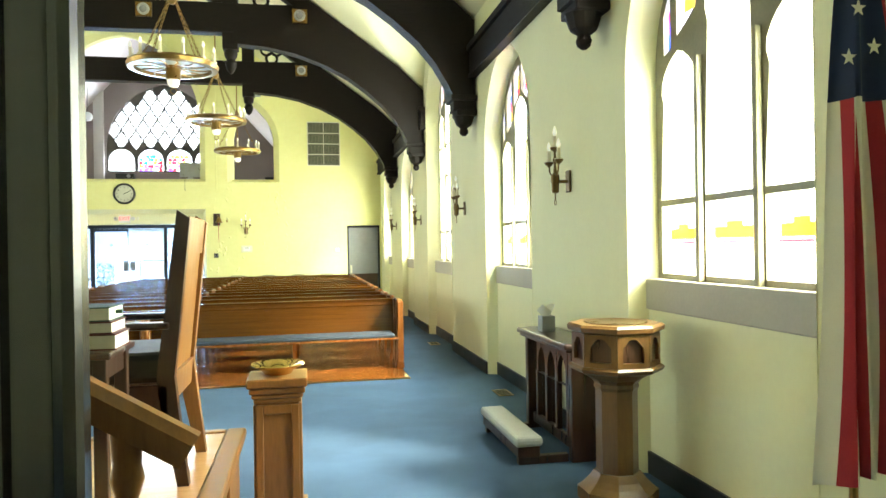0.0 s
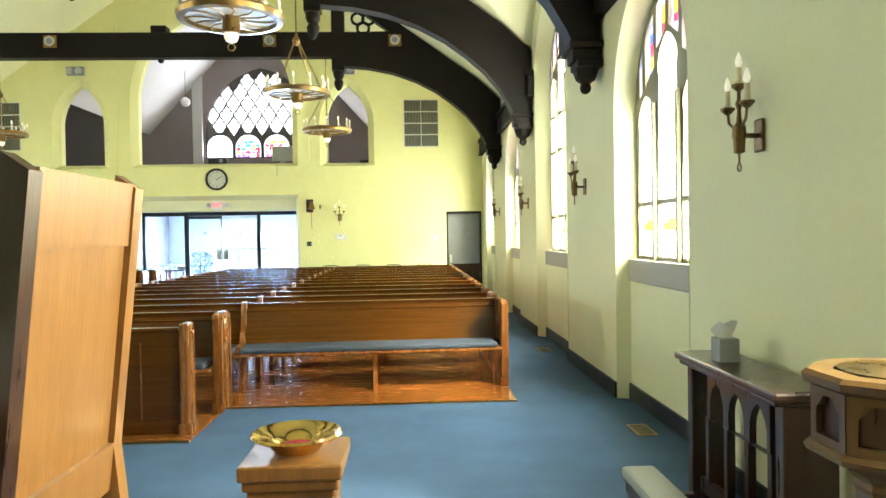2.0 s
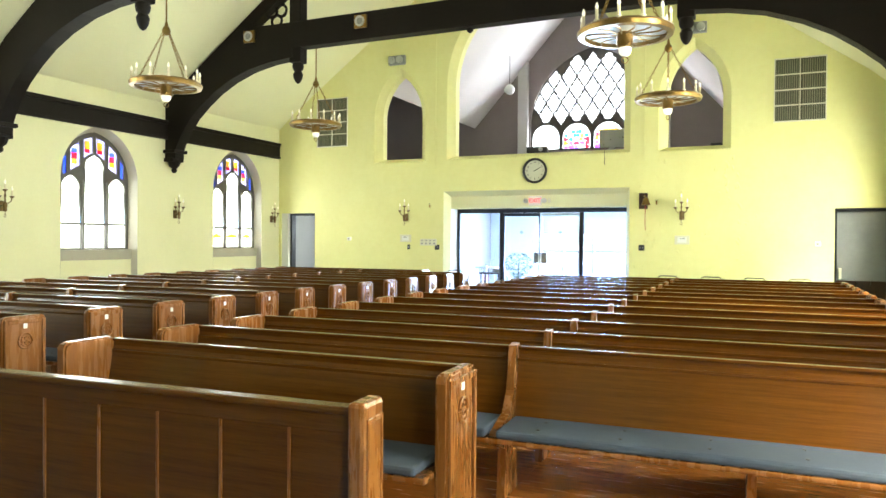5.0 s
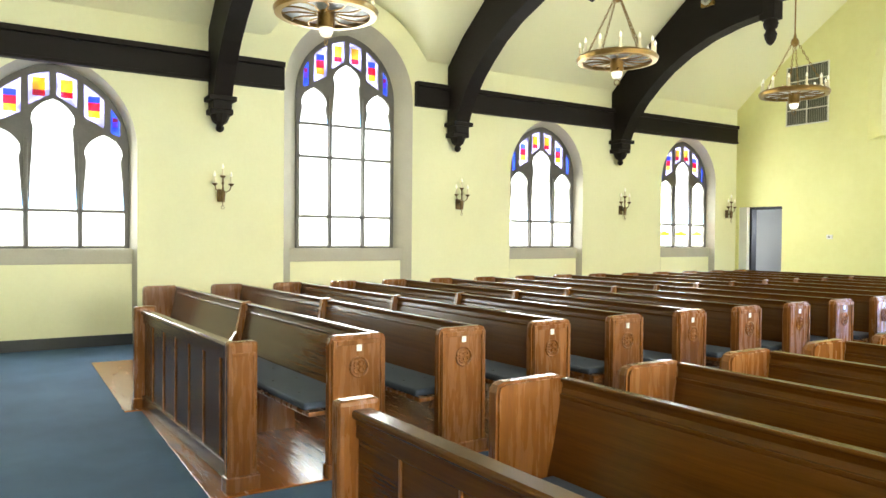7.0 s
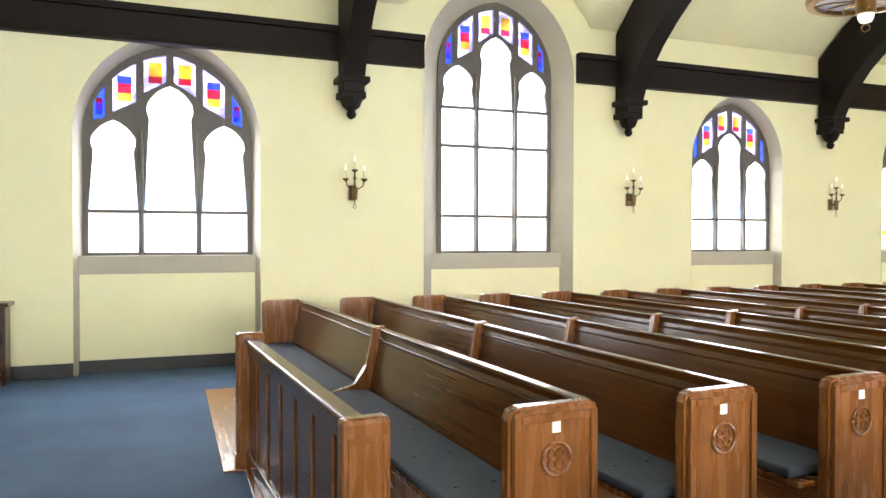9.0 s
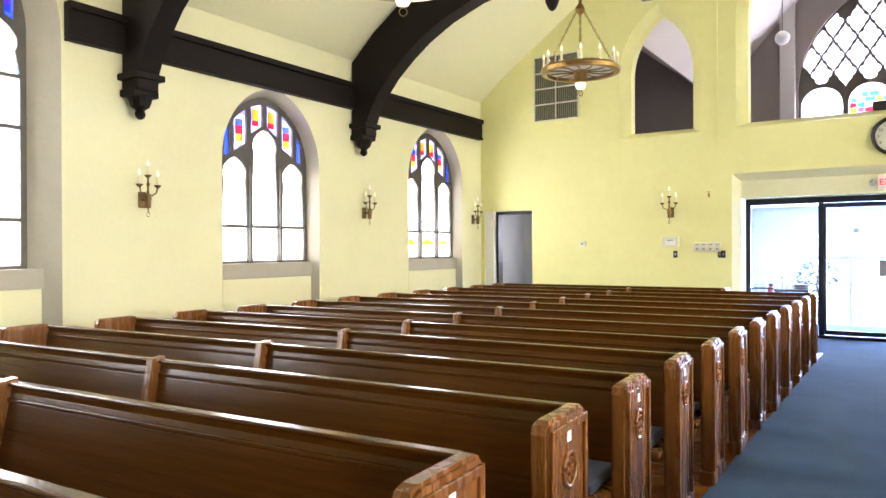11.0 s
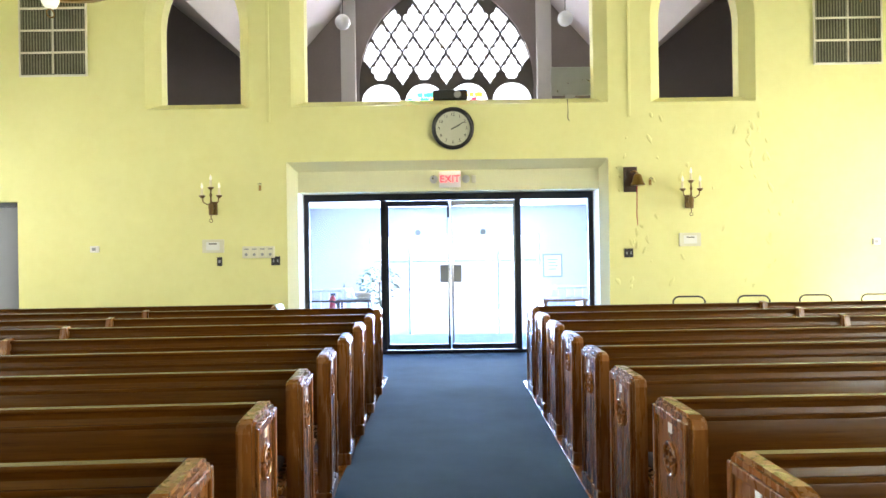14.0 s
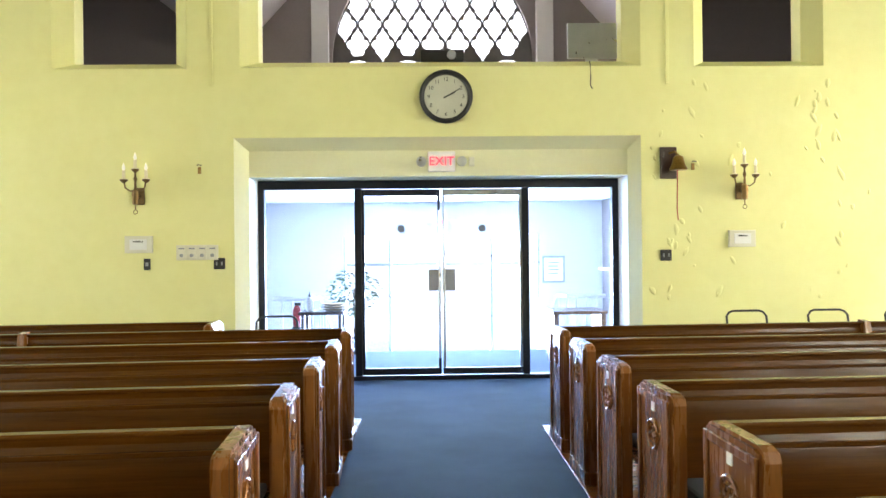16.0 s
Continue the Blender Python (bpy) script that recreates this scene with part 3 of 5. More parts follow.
# ---- roof trusses ----
def truss(y):
    t = thing("roof_truss", "black-brown hammer truss with arched braces and carved pendants", "roof truss", "roof trusses", (0, y, 0))
    hw = 0.13
    arc = [(0.30, 3.42), (0.36, 3.55), (0.52, 3.82), (0.74, 4.08), (1.03, 4.33), (1.35, 4.56), (1.75, 4.77), (2.25, 4.95), (2.75, 5.05), (3.30, 5.10)]
    outer = [(3.30, 5.78), (1.92, 5.80), (0.47, 4.79), (0.02, 4.38), (0.02, 3.42)]
    for s, x0 in ((1, XL), (-1, XR)):
        part("brace", plate([arc + outer], lambda u, v, q: (x0 + s * u, q - hw, v), 2 * hw), M_BEAM, t)
        # pale underside strip follows the arch
        bm = bmesh.new()
        for z0, z1, d, w in ((3.24, 3.42, 0.30, 0.13), (3.36, 3.43, 0.34, 0.19), (3.18, 3.26, 0.26, 0.16)):
            box(bm, min(x0 + s * 0.004, x0 + s * d), max(x0 + s * 0.004, x0 + s * d), -w, w, z0, z1, 0.012)
        part("corbel", bm, M_BEAM, t)
        bm = bmesh.new()
        lathe(bm, ((0.02, 2.94), (0.05, 2.965), (0.06, 3.0), (0.045, 3.04), (0.10, 3.08), (0.12, 3.13), (0.14, 3.19)), 10, (x0 + s * 0.145, 0, 0))
        part("corbel_drop", bm, M_BEAM, t)
        xq = x0 + s * 3.36
        part("queen_post", B(xq - 0.13, xq + 0.13, -0.12, 0.12, 5.0, roof_z(3.36) - 0.05, 0.015), M_BEAM, t)
        bm = lathe(bmesh.new(), ((0.015, -0.40), (0.05, -0.37), (0.085, -0.30), (0.10, -0.22), (0.07, -0.16), (0.10, -0.12), (0.115, -0.06), (0.10, 0.0), (0.115, 0.06)), 12, (xq, 0, 5.0))
        part("pendant", bm, M_BEAM, t, "turned acorn pendant", True)
        part("rafter", plate([[(0.47, 4.80), (CX - XL, roof_z(CX - XL) - 0.03), (CX - XL, roof_z(CX - XL) - 0.36), (1.5, roof_z(1.5) - 0.34), (0.8, 4.80)]], lambda u, v, q: (x0 + s * u, q - 0.11, v), 0.22), M_BEAM, t)
        # open ring ornament between the queen post and the slope
        xo = xq - s * 0.52
        bm = bmesh.new()
        for k in range(3):
            a = 2 * math.pi * k / 3 - math.pi / 2
            cxo, czo = xo + 0.13 * math.cos(a), 6.02 + 0.13 * math.sin(a)
            tube(bm, [(cxo + 0.12 * math.cos(b), 0, czo + 0.12 * math.sin(b)) for b in [2 * math.pi * q / 14 for q in range(14)]], 0.03, 6, True)
        part("trefoil_ring", bm, M_BEAM, t, "pierced trefoil ornament")
        part("diagonal_strut", plate([[(3.2, 5.78), (2.9, 5.78), (1.6, 5.42), (1.6, 5.6)]], lambda u, v, q: (x0 + s * u, q - 0.08, v), 0.16), M_BEAM, t)
    part("tie_beam", B(XL + 3.25, XR - 3.25, -hw, hw, 5.28, 5.79, 0.02), M_BEAM, t)
    bm = B(CX - 0.16, CX + 0.16, -hw - 0.012, hw + 0.012, 5.775, 5.93, 0.03)
    part("boss", bm, M_BEAM, t)
    part("boss_drop", lathe(bmesh.new(), ((0.02, -0.09), (0.06, -0.06), (0.06, -0.02), (0.03, 0.0)), 10, (CX, 0, 5.28)), M_BEAM, t)
    return t


t0 = truss(BAYS[0])
for y in BAYS[1:]:
    copy_thing(t0, pose(0, y, 0))

# square spotlights fixed to the trusses
sp = thing("spotlight", "square brass-coloured spotlight with a round lens on a roof beam", "spotlight", "beam spotlights", (0, 0, 0))
part("plate", B(-0.13, 0.13, -0.05, 0.0, -0.12, 0.12, 0.01), M_BRASS, sp)
bm = lathe(bmesh.new(), ((0.10, 0.0), (0.10, 0.03), (0.075, 0.035), (0.07, 0.015)), 16)
for v in bm.verts:
    v.co = Vector((v.co.x, -0.05 - v.co.z, v.co.y))
part("ring", bm, M_SILVER, sp, smooth=True)
bm = lathe(bmesh.new(), ((0.068, 0.0), (0.055, 0.02), (0.02, 0.03)), 14)
for v in bm.verts:
    v.co = Vector((v.co.x, -0.055 - v.co.z, v.co.y))
part("lens", bm, M_GREY, sp, smooth=True)
first = True
for y in BAYS[2:]:
    for x in (-0.13, -2.69, -7.07, -9.66):
        m = pose(x, y - 0.131, 5.60)
        if first:
            sp.matrix_basis, first = m, False
        else:
            copy_thing(sp, m)

# ---- chandeliers ----
def chandelier():
    c = thing("chandelier", "brass ring chandelier with electric candles hanging on chains", "chandelier", "ring chandeliers")
    R = 0.47
    bm = bmesh.new()
    pr = [(R - 0.035, -0.03), (R + 0.03, -0.025), (R + 0.045, 0.02), (R + 0.02, 0.05), (R - 0.03, 0.045)]
    n = 40
    rings = [[bm.verts.new((r * math.cos(2 * math.pi * i / n), r * math.sin(2 * math.pi * i / n), z)) for i in range(n)] for r, z in pr]
    for k in range(len(pr)):
        a, b = rings[k], rings[(k + 1) % len(pr)]
        for i in range(n):
            bm.faces.new((a[i], a[(i + 1) % n], b[(i + 1) % n], b[i]))
    part("ring", bm, M_BRASS, c, smooth=True)
    part("reflector", lathe(bmesh.new(), ((0.10, 0.012), (R - 0.04, 0.012), (R - 0.04, 0.02), (0.10, 0.02)), 40), M_DISK, c, "white glass reflector disc")
    for i in range(12):
        a = 2 * math.pi * i / 12
        bm = tube(bmesh.new(), [(r * math.cos(a + 0.22 * math.sin(math.pi * (r - 0.1) / 0.34)), r * math.sin(a + 0.22 * math.sin(math.pi * (r - 0.1) / 0.34)), -0.012) for r in (0.09, 0.18, 0.27, 0.36, 0.44)], 0.009, 6)
        part("spoke", bm, M_BRASS, c)
    part("hub", lathe(bmesh.new(), ((0.07, -0.15), (0.085, -0.14), (0.085, 0.02), (0.10, 0.03), (0.10, 0.06), (0.05, 0.09), (0.02, 0.12)), 18), M_BRASS, c, smooth=True)
    part("globe", lathe(bmesh.new(), ((0.02, -0.235), (0.05, -0.225), (0.068, -0.19), (0.07, -0.15)), 16), M_BULB, c, "frosted white downlight globe", True)
    bm = tube(bmesh.new(), [(0.035 * math.cos(a), 0, -0.28 + 0.035 * math.sin(a)) for a in [2 * math.pi * q / 12 for q in range(12)]], 0.006, 6, True)
    part("pull_ring", bm, M_BRASS, c)
    for i in range(12):
        a = 2 * math.pi * (i + 0.5) / 12
        at = (R * math.cos(a), R * math.sin(a), 0.04)
        cd = part("candle", lathe(bmesh.new(), ((0.03, 0.0), (0.034, 0.02), (0.017, 0.03), (0.0165, 0.13)), 10, at), M_CANDLE, c)
        part("bulb", lathe(bmesh.new(), ((0.010, 0.13), (0.019, 0.155), (0.014, 0.18), (0.003, 0.205)), 8, at), M_BULB, cd, smooth=True)
    for i in range(4):
        a = math.pi / 4 + math.pi / 2 * i
        bm = bmesh.new()
        p0, p1 = Vector((R * 0.93 * math.cos(a), R * 0.93 * math.sin(a), 0.04)), Vector((0.04 * math.cos(a), 0.04 * math.sin(a), 0.80))
        nl = 16
        for k in range(nl):
            mid = p0.lerp(p1, (k + 0.5) / nl)
            dv = (p1 - p0).normalized()
            sd = dv.cross(Vector((0, 0, 1))).normalized() if k % 2 else dv.cross(dv.cross(Vector((0, 0, 1)))).normalized()
            tube(bm, [mid + dv * 0.034 * math.cos(b) + sd * 0.013 * math.sin(b) for b in [2 * math.pi * q / 8 for q in range(8)]], 0.0045, 4, True)
        part("chain", bm, M_BRASS, c)
    part("crown", lathe(bmesh.new(), ((0.02, 0.74), (0.05, 0.77), (0.065, 0.80), (0.05, 0.85), (0.025, 0.88), (0.02, 0.93)), 12), M_BRASS, c, smooth=True)
    part("stem", tube(bmesh.new(), [(0, 0, 0.9), (0, 0, 1.52)], 0.012, 8), M_BRASS, c)
    return c


ch = chandelier()
ch.matrix_basis = pose(-1.58, BAYS[1], 3.70, 0, 0, 8)
for k, (x, y) in enumerate(((-8.24, BAYS[1]), (-1.58, BAYS[2]), (-8.24, BAYS[2]), (-1.58, BAYS[3]), (-8.24, BAYS[3]))):
    copy_thing(ch, pose(x, y + (0.12 if x < -5 else 0.06), 3.70 if y == BAYS[1] else 3.78, 0, 0, 17 * k))

# ---- wall sconces ----
def sconce():
    s = thing("wall_sconce", "tarnished brass three-candle wall sconce with white candle bulbs", "wall lamp", "wall sconces")
    # local: wall at x = 0, light stands out along +x
    bm = bmesh.new()
    box(bm, 0.0, 0.015, -0.05, 0.05, -0.09, 0.09, 0.012)
    part("backplate", bm, M_OLDBRASS, s)
    part("arm", tube(bmesh.new(), [(0.01, 0, 0.0), (0.11, 0, 0.0)], 0.014, 8), M_OLDBRASS, s)
    part("body", lathe(bmesh.new(), ((0.01, -0.10), (0.03, -0.09), (0.032, -0.02), (0.038, 0.0), (0.034, 0.05), (0.015, 0.07), (0.010, 0.14), (0.02, 0.17), (0.010, 0.20), (0.010, 0.27)), 12, (0.12, 0, 0)), M_OLDBRASS, s, smooth=True)
    part("finial", tube(bmesh.new(), [(0.12, 0, -0.10), (0.12, 0, -0.15)], 0.006, 6), M_OLDBRASS, s)
    part("drop_ring", tube(bmesh.new(), [(0.12, 0.022 * math.cos(a), -0.172 + 0.022 * math.sin(a)) for a in [2 * math.pi * q / 10 for q in range(10)]], 0.004, 5, True), M_OLDBRASS, s)
    for d in (-1, 1):
        pts = [(0.12, 0.0, 0.06), (0.125, d * 0.05, 0.045), (0.13, d * 0.10, 0.08), (0.13, d * 0.115, 0.16)]
        part("branch", tube(bmesh.new(), pts, 0.008, 6), M_OLDBRASS, s)
    for y, z in ((-0.115, 0.16), (0.115, 0.16), (0.0, 0.27)):
        xx = 0.13 if y else 0.12
        cu = part("candle", lathe(bmesh.new(), ((0.034, 0.0), (0.036, 0.012), (0.016, 0.02), (0.0155, 0.10)), 10, (xx, y, z)), M_CANDLE, s)
        part("cup", lathe(bmesh.new(), ((0.012, -0.03), (0.038, -0.005), (0.040, 0.006), (0.02, 0.012)), 10, (xx, y, z)), M_OLDBRASS, cu)
        part("bulb", lathe(bmesh.new(), ((0.010, 0.10), (0.020, 0.125), (0.013, 0.155), (0.003, 0.18)), 8, (xx, y, z)), M_BULB, cu, smooth=True)
    return s


sc = sconce()
sc.matrix_basis = pose(XL, 8.62, 2.06)
for y in (12.66, 16.57, 19.92):
    copy_thing(sc, pose(XL, y, 2.06))
for y in (5.31, 9.22, 12.98, 16.70):
    copy_thing(sc, pose(XR, y, 2.06, 0, 0, 180))
for x in (-8.13, -1.72):
    copy_thing(sc, pose(x, YB, 2.09, 0, 0, -90))

# ---- pews ----
PITCH, PITCH_L, ROW0, ROW0_R = 0.776, 0.789, 8.06, 8.17
def pew_end(parent, x, mirror, medal, w=0.07):
    """End panel at x; its moulded face looks to +x (mirror=1) or -x."""
    bm = bmesh.new()
    h = 0.89
    prof = [(-0.39, 0.0), (-0.39, h - 0.045), (-0.378, h - 0.012), (-0.345, h), (-0.035, h), (-0.005, h - 0.012), (0.008, h - 0.045), (0.008, 0.0)]
    bm = plate([prof], lambda u, v, q: (x + q - w / 2, u, v), w)
    bmesh.ops.bevel(bm, geom=[e for e in bm.edges if e.calc_face_angle(0) > 1.2], offset=0.012, segments=2, affect='EDGES')
    e = part("end_panel", bm, M_PEWEND, parent, "lighter oak end panel with rounded moulded edge")
    # raised border and foot block
    xs = x + mirror * w / 2
    x0, x1 = min(xs, xs + mirror * 0.012), max(xs, xs + mirror * 0.012)
    bm = bmesh.new()
    box(bm, x0, x1, -0.375, -0.345, 0.10, h - 0.03, 0.004)
    box(bm, x0, x1, -0.037, -0.007, 0.10, h - 0.03, 0.004)
    box(bm, x0, x1, -0.344, -0.038, h - 0.062, h - 0.03, 0.004)
    part("moulding", bm, M_PEWEND, e)
    part("foot", B(x - w / 2 - 0.012, x + w / 2 + 0.012, -0.40, 0.018, 0.012, 0.095, 0.008), M_PEWEND, e)
    if medal:
        bm = tube(bmesh.new(), [(xs + mirror * 0.004, -0.19 + 0.062 * math.cos(a), 0.685 + 0.062 * math.sin(a)) for a in [2 * math.pi * q / 20 for q in range(20)]], 0.008, 6, True)
        for k in range(4):
            a = math.pi / 4 + k * math.pi / 2
            tube(bm, [(xs + mirror * 0.003, -0.19 + 0.026 * math.cos(a) + 0.018 * math.cos(b), 0.685 + 0.026 * math.sin(a) + 0.018 * math.sin(b)) for b in [2 * math.pi * q / 8 for q in range(8)]], 0.006, 5, True)
        part("medallion", bm, M_PEWEND, e, "carved round medallion with a four-leaf figure")
        part("row_tag", B(min(xs, xs + mirror * 0.004), max(xs, xs + mirror * 0.004), -0.208, -0.172, 0.785, 0.828), M_WHITE, e, "small white row tag")
    return e


def pew(name_label, x0, x1, ends, dividers, supports):
    p = thing("pew", name_label, "pew", "rows of pews")
    top = 0.862
    back = [(-0.085, 0.40), (-0.105, 0.44), (-0.060, 0.62), (-0.030, 0.78), (-0.018, top - 0.03), (-0.018, top), (0.012, top), (0.012, top - 0.03), (0.0, 0.75), (-0.03, 0.60), (-0.06, 0.40)]
    part("backrest", plate([back], lambda u, v, q: (x0 + q, u, v), x1 - x0), M_PEW, p)
    part("top_rail", B(x0, x1, -0.034, 0.020, top - 0.004, top + 0.016, 0.007), M_PEW, p, "polished rounded top rail")
    part("back_ledge", B(x0, x1, -0.036, -0.020, top - 0.075, top - 0.055, 0.004), M_PEW, p)
    part("seat", B(x0, x1, -0.50, -0.07, 0.392, 0.420, 0.008), M_PEWEND, p)
    cuts = [x0 + 0.02] + [d for d in dividers] + [x1 - 0.02]
    for a, b in zip(cuts, cuts[1:]):
        bm = B(a + 0.03, b - 0.03, -0.505, -0.115, 0.421, 0.470, 0.018)
        cs = part("cushion", bm, M_CUSHION, p, "blue-grey fabric seat cushion")
        for k in range(int((b - a) / 0.45)):
            for yy in (-0.40, -0.22):
                part("button", lathe(bmesh.new(), ((0.010, 0.0), (0.010, 0.004), (0.005, 0.006)), 8, (a + 0.25 + 0.45 * k, yy, 0.4695)), M_BLACK, cs)
    for d in dividers:
        prof = [(-0.47, 0.40), (-0.42, 0.44), (-0.20, 0.50), (-0.12, 0.62), (-0.085, 0.80), (-0.07, 0.885), (0.012, 0.895), (0.02, 0.85), (0.0, 0.40), (-0.05, 0.30), (-0.03, 0.012), (-0.30, 0.012), (-0.27, 0.30)]
        bm = plate([prof], lambda u, v, q: (d - 0.025 + q, u, v), 0.05)
        part("divider", bm, M_PEWEND, p, "curved oak divider")
    for d in supports:
        prof = [(-0.44, 0.392), (-0.38, 0.20), (-0.42, 0.06), (-0.44, 0.012), (-0.08, 0.012), (-0.10, 0.392)]
        part("support", plate([prof], lambda u, v, q: (d - 0.022 + q, u, v), 0.044), M_PEWEND, p)
    for x, mirror, medal in ends:
        pew_end(p, x, mirror, medal)
    return p


LA, LW, RA, RW, RD, LD = -5.735, -10.62, -4.10, 1.06, -1.60, -8.18
pl = pew("dark walnut pew with oak ends and a blue cushion", LW + 0.035, LA - 0.035, ((LA, 1, True), (LW, -1, False)), (LD,), (-9.5, -6.95))
def askew(y, degrees, x):
    """A row set at y, turned about the point x of its length."""
    a = radians(degrees)
    return pose(x * (1 - math.cos(a)), y - x * math.sin(a), 0, 0, 0, degrees)


def left_row(y):
    return askew(y, 3.5, LA)


def right_row(y):
    return askew(y, 2.0, -2.6)


pl.matrix_basis = left_row(ROW0)
for k in range(1, 14):
    copy_thing(pl, left_row(ROW0 + PITCH_L * k))
ps = pew("short dark walnut pew in the last row near the doors", LW + 0.035, -6.985, ((-6.95, 1, False), (LW, -1, False)), (), (-9.6, -8.4))
ps.matrix_basis = left_row(19.05)
p1 = pew("short first-row pew with dark back and oak ends", RA + 0.035, RD - 0.035, ((RA, -1, True), (RD, 1, True)), (), (-3.0,))
p1.matrix_basis = right_row(ROW0_R + 0.02)
pr = pew("honey-coloured walnut pew with oak ends, divider and blue-grey cushion", RA + 0.035, RW - 0.035, ((RA, -1, True), (RW, 1, False)), (RD,), (-3.0, -0.25))
pr.matrix_basis = right_row(ROW0_R + 0.02 + PITCH)
for k in range(2, 14):
    copy_thing(pr, right_row(ROW0_R + 0.02 + PITCH * k))


def pew_front(x0, x1, y, label, place=None):
    f = thing("modesty_screen", label, "modesty screen", "panelled screens before the pews", (0, y, 0))
    if place:
        f.matrix_basis = place
    part("panel", B(x0 + 0.03, x1 - 0.03, -0.015, 0.015, 0.10, 0.815), M_PEW, f)
    part("plinth", B(x0 + 0.03, x1 - 0.03, -0.035, 0.03, 0.012, 0.12, 0.008), M_PEW, f)
    part("cap", B(x0 + 0.03, x1 - 0.03, -0.045, 0.045, 0.815, 0.85, 0.012), M_PEW, f, "polished cap rail")
    n = 7
    for k in range(1, n):
        xx = x0 + (x1 - x0) * k / n
        part("batten", B(xx - 0.008, xx + 0.008, -0.024, -0.015, 0.12, 0.74, 0.003), M_PEWEND, f)
    part("top_batten", B(x0 + 0.03, x1 - 0.03, -0.026, -0.015, 0.74, 0.815, 0.004), M_PEW, f)
    for x in (x0, x1):
        bm = B(x - 0.04, x + 0.04, -0.095, 0.085, 0.0, 0.885, 0.02)
        e = part("end_post", bm, M_PEWEND, f, "rounded oak end post")
        part("foot", B(x - 0.052, x + 0.052, -0.107, 0.097, 0.0, 0.10, 0.01), M_PEWEND, e)
        bm = bmesh.new()
        s = 1 if x == x1 else -1
        box(bm, x + s * 0.04 - 0.004, x + s * 0.04 + 0.006, -0.07, 0.06, 0.80, 0.82, 0.003)
        box(bm, x + s * 0.04 - 0.004, x + s * 0.04 + 0.006, -0.075, -0.06, 0.13, 0.82, 0.003)
        box(bm, x + s * 0.04 - 0.004, x + s * 0.04 + 0.006, 0.05, 0.065, 0.13, 0.82, 0.003)
        part("moulding", bm, M_PEWEND, e)
    return f


pew_front(-8.20, -5.79, 7.17, "dark panelled wooden screen with oak end posts beside the aisle", left_row(7.17))
pew_front(-4.13, -1.66, 7.20, "dark panelled wooden screen with oak posts before the short pew", askew(7.20, 3.0, -2.9))

# ---- chancel platform and what stands there ----
MARK[:] = [-0.04, -0.10]
pf = thing("chancel_platform", "raised oak chancel platform with panelled side", "platform", at=(0, 0, 0))
pf["kind"] = "structure"
part("body", B(-3.6, -0.41, 1.40, 3.80, 0.0, 0.53), M_PLATFORM, pf)
part("deck", B(-3.62, -0.47, 1.38, 3.79, 0.53, 0.57, 0.004), M_PLATFORM, pf, "pinkish polished oak boards")
part("nosing", B(-0.47, -0.37, 1.36, 3.86, 0.525, 0.578, 0.012), M_CHAIRWOOD, pf, "golden oak edge")
part("nosing", B(-3.62, -0.471, 3.79, 3.86, 0.525, 0.578, 0.012), M_CHAIRWOOD, pf)
for k in range(4):
    y = 1.5 + 0.58 * k
    part("side_panel", B(-0.412, -0.395, y, y + 0.46, 0.08, 0.46, 0.006), M_CHAIRWOOD, pf)

post = thing("chancel_post", "tall black-lacquered wooden post with reeded edge", "post", at=(-0.60, 1.25, 0))
part("shaft", B(-0.20, 0.16, -0.09, 0.09, 0.0, 3.6, 0.02), M_POST, post)
for dx in (-0.03, 0.06):
    part("reed", tube(bmesh.new(), [(dx, -0.092, 0.0), (dx, -0.092, 3.6)], 0.022, 8), M_POST, post)
part("edge_bead", tube(bmesh.new(), [(0.165, -0.075, 0.0), (0.165, -0.075, 3.6)], 0.025, 8), M_POST, post)
part("plinth", B(-0.23, 0.19, -0.12, 0.12, 0.0, 0.2, 0.01), M_POST, post)

hr = thing("handrail", "golden oak handrail with a turned baluster on the platform steps", "handrail")
d0, d1 = Vector((-0.29, 1.50, 1.10)), Vector((-1.15, 1.50, 1.62))
ax = (d1 - d0).normalized()
up = Vector((0, 1, 0)).cross(ax) * -1
if up.z < 0:
    up = -up
pr_ = [(-0.032, -0.035), (0.032, -0.035), (0.036, 0.0), (0.036, 0.02), (0.018, 0.04), (-0.018, 0.04), (-0.036, 0.02), (-0.036, 0.0)]
bm = bmesh.new()
ra = [bm.verts.new(d0 + Vector((0, a, 0)) + up * b) for a, b in pr_]
rb = [bm.verts.new(d1 + Vector((0, a, 0)) + up * b) for a, b in pr_]
for i in range(8):
    bm.faces.new((ra[i], ra[(i + 1) % 8], rb[(i + 1) % 8], rb[i]))
bm.faces.new(ra)
bm.faces.new(rb[::-1])
part("rail", bm, M_CHAIRWOOD, hr, smooth=True)
for x in (-0.42, -0.98):
    zt = 1.10 + (-0.29 - x) * 0.605 - 0.03
    part("baluster", lathe(bmesh.new(), ((0.026, 0.57), (0.026, 0.70), (0.036, 0.72), (0.022, 0.75), (0.024, zt - 0.14), (0.036, zt - 0.10), (0.030, zt - 0.07), (0.034, zt)), 14, (x, 1.50, 0)), M_CHAIRWOOD, hr, smooth=True)


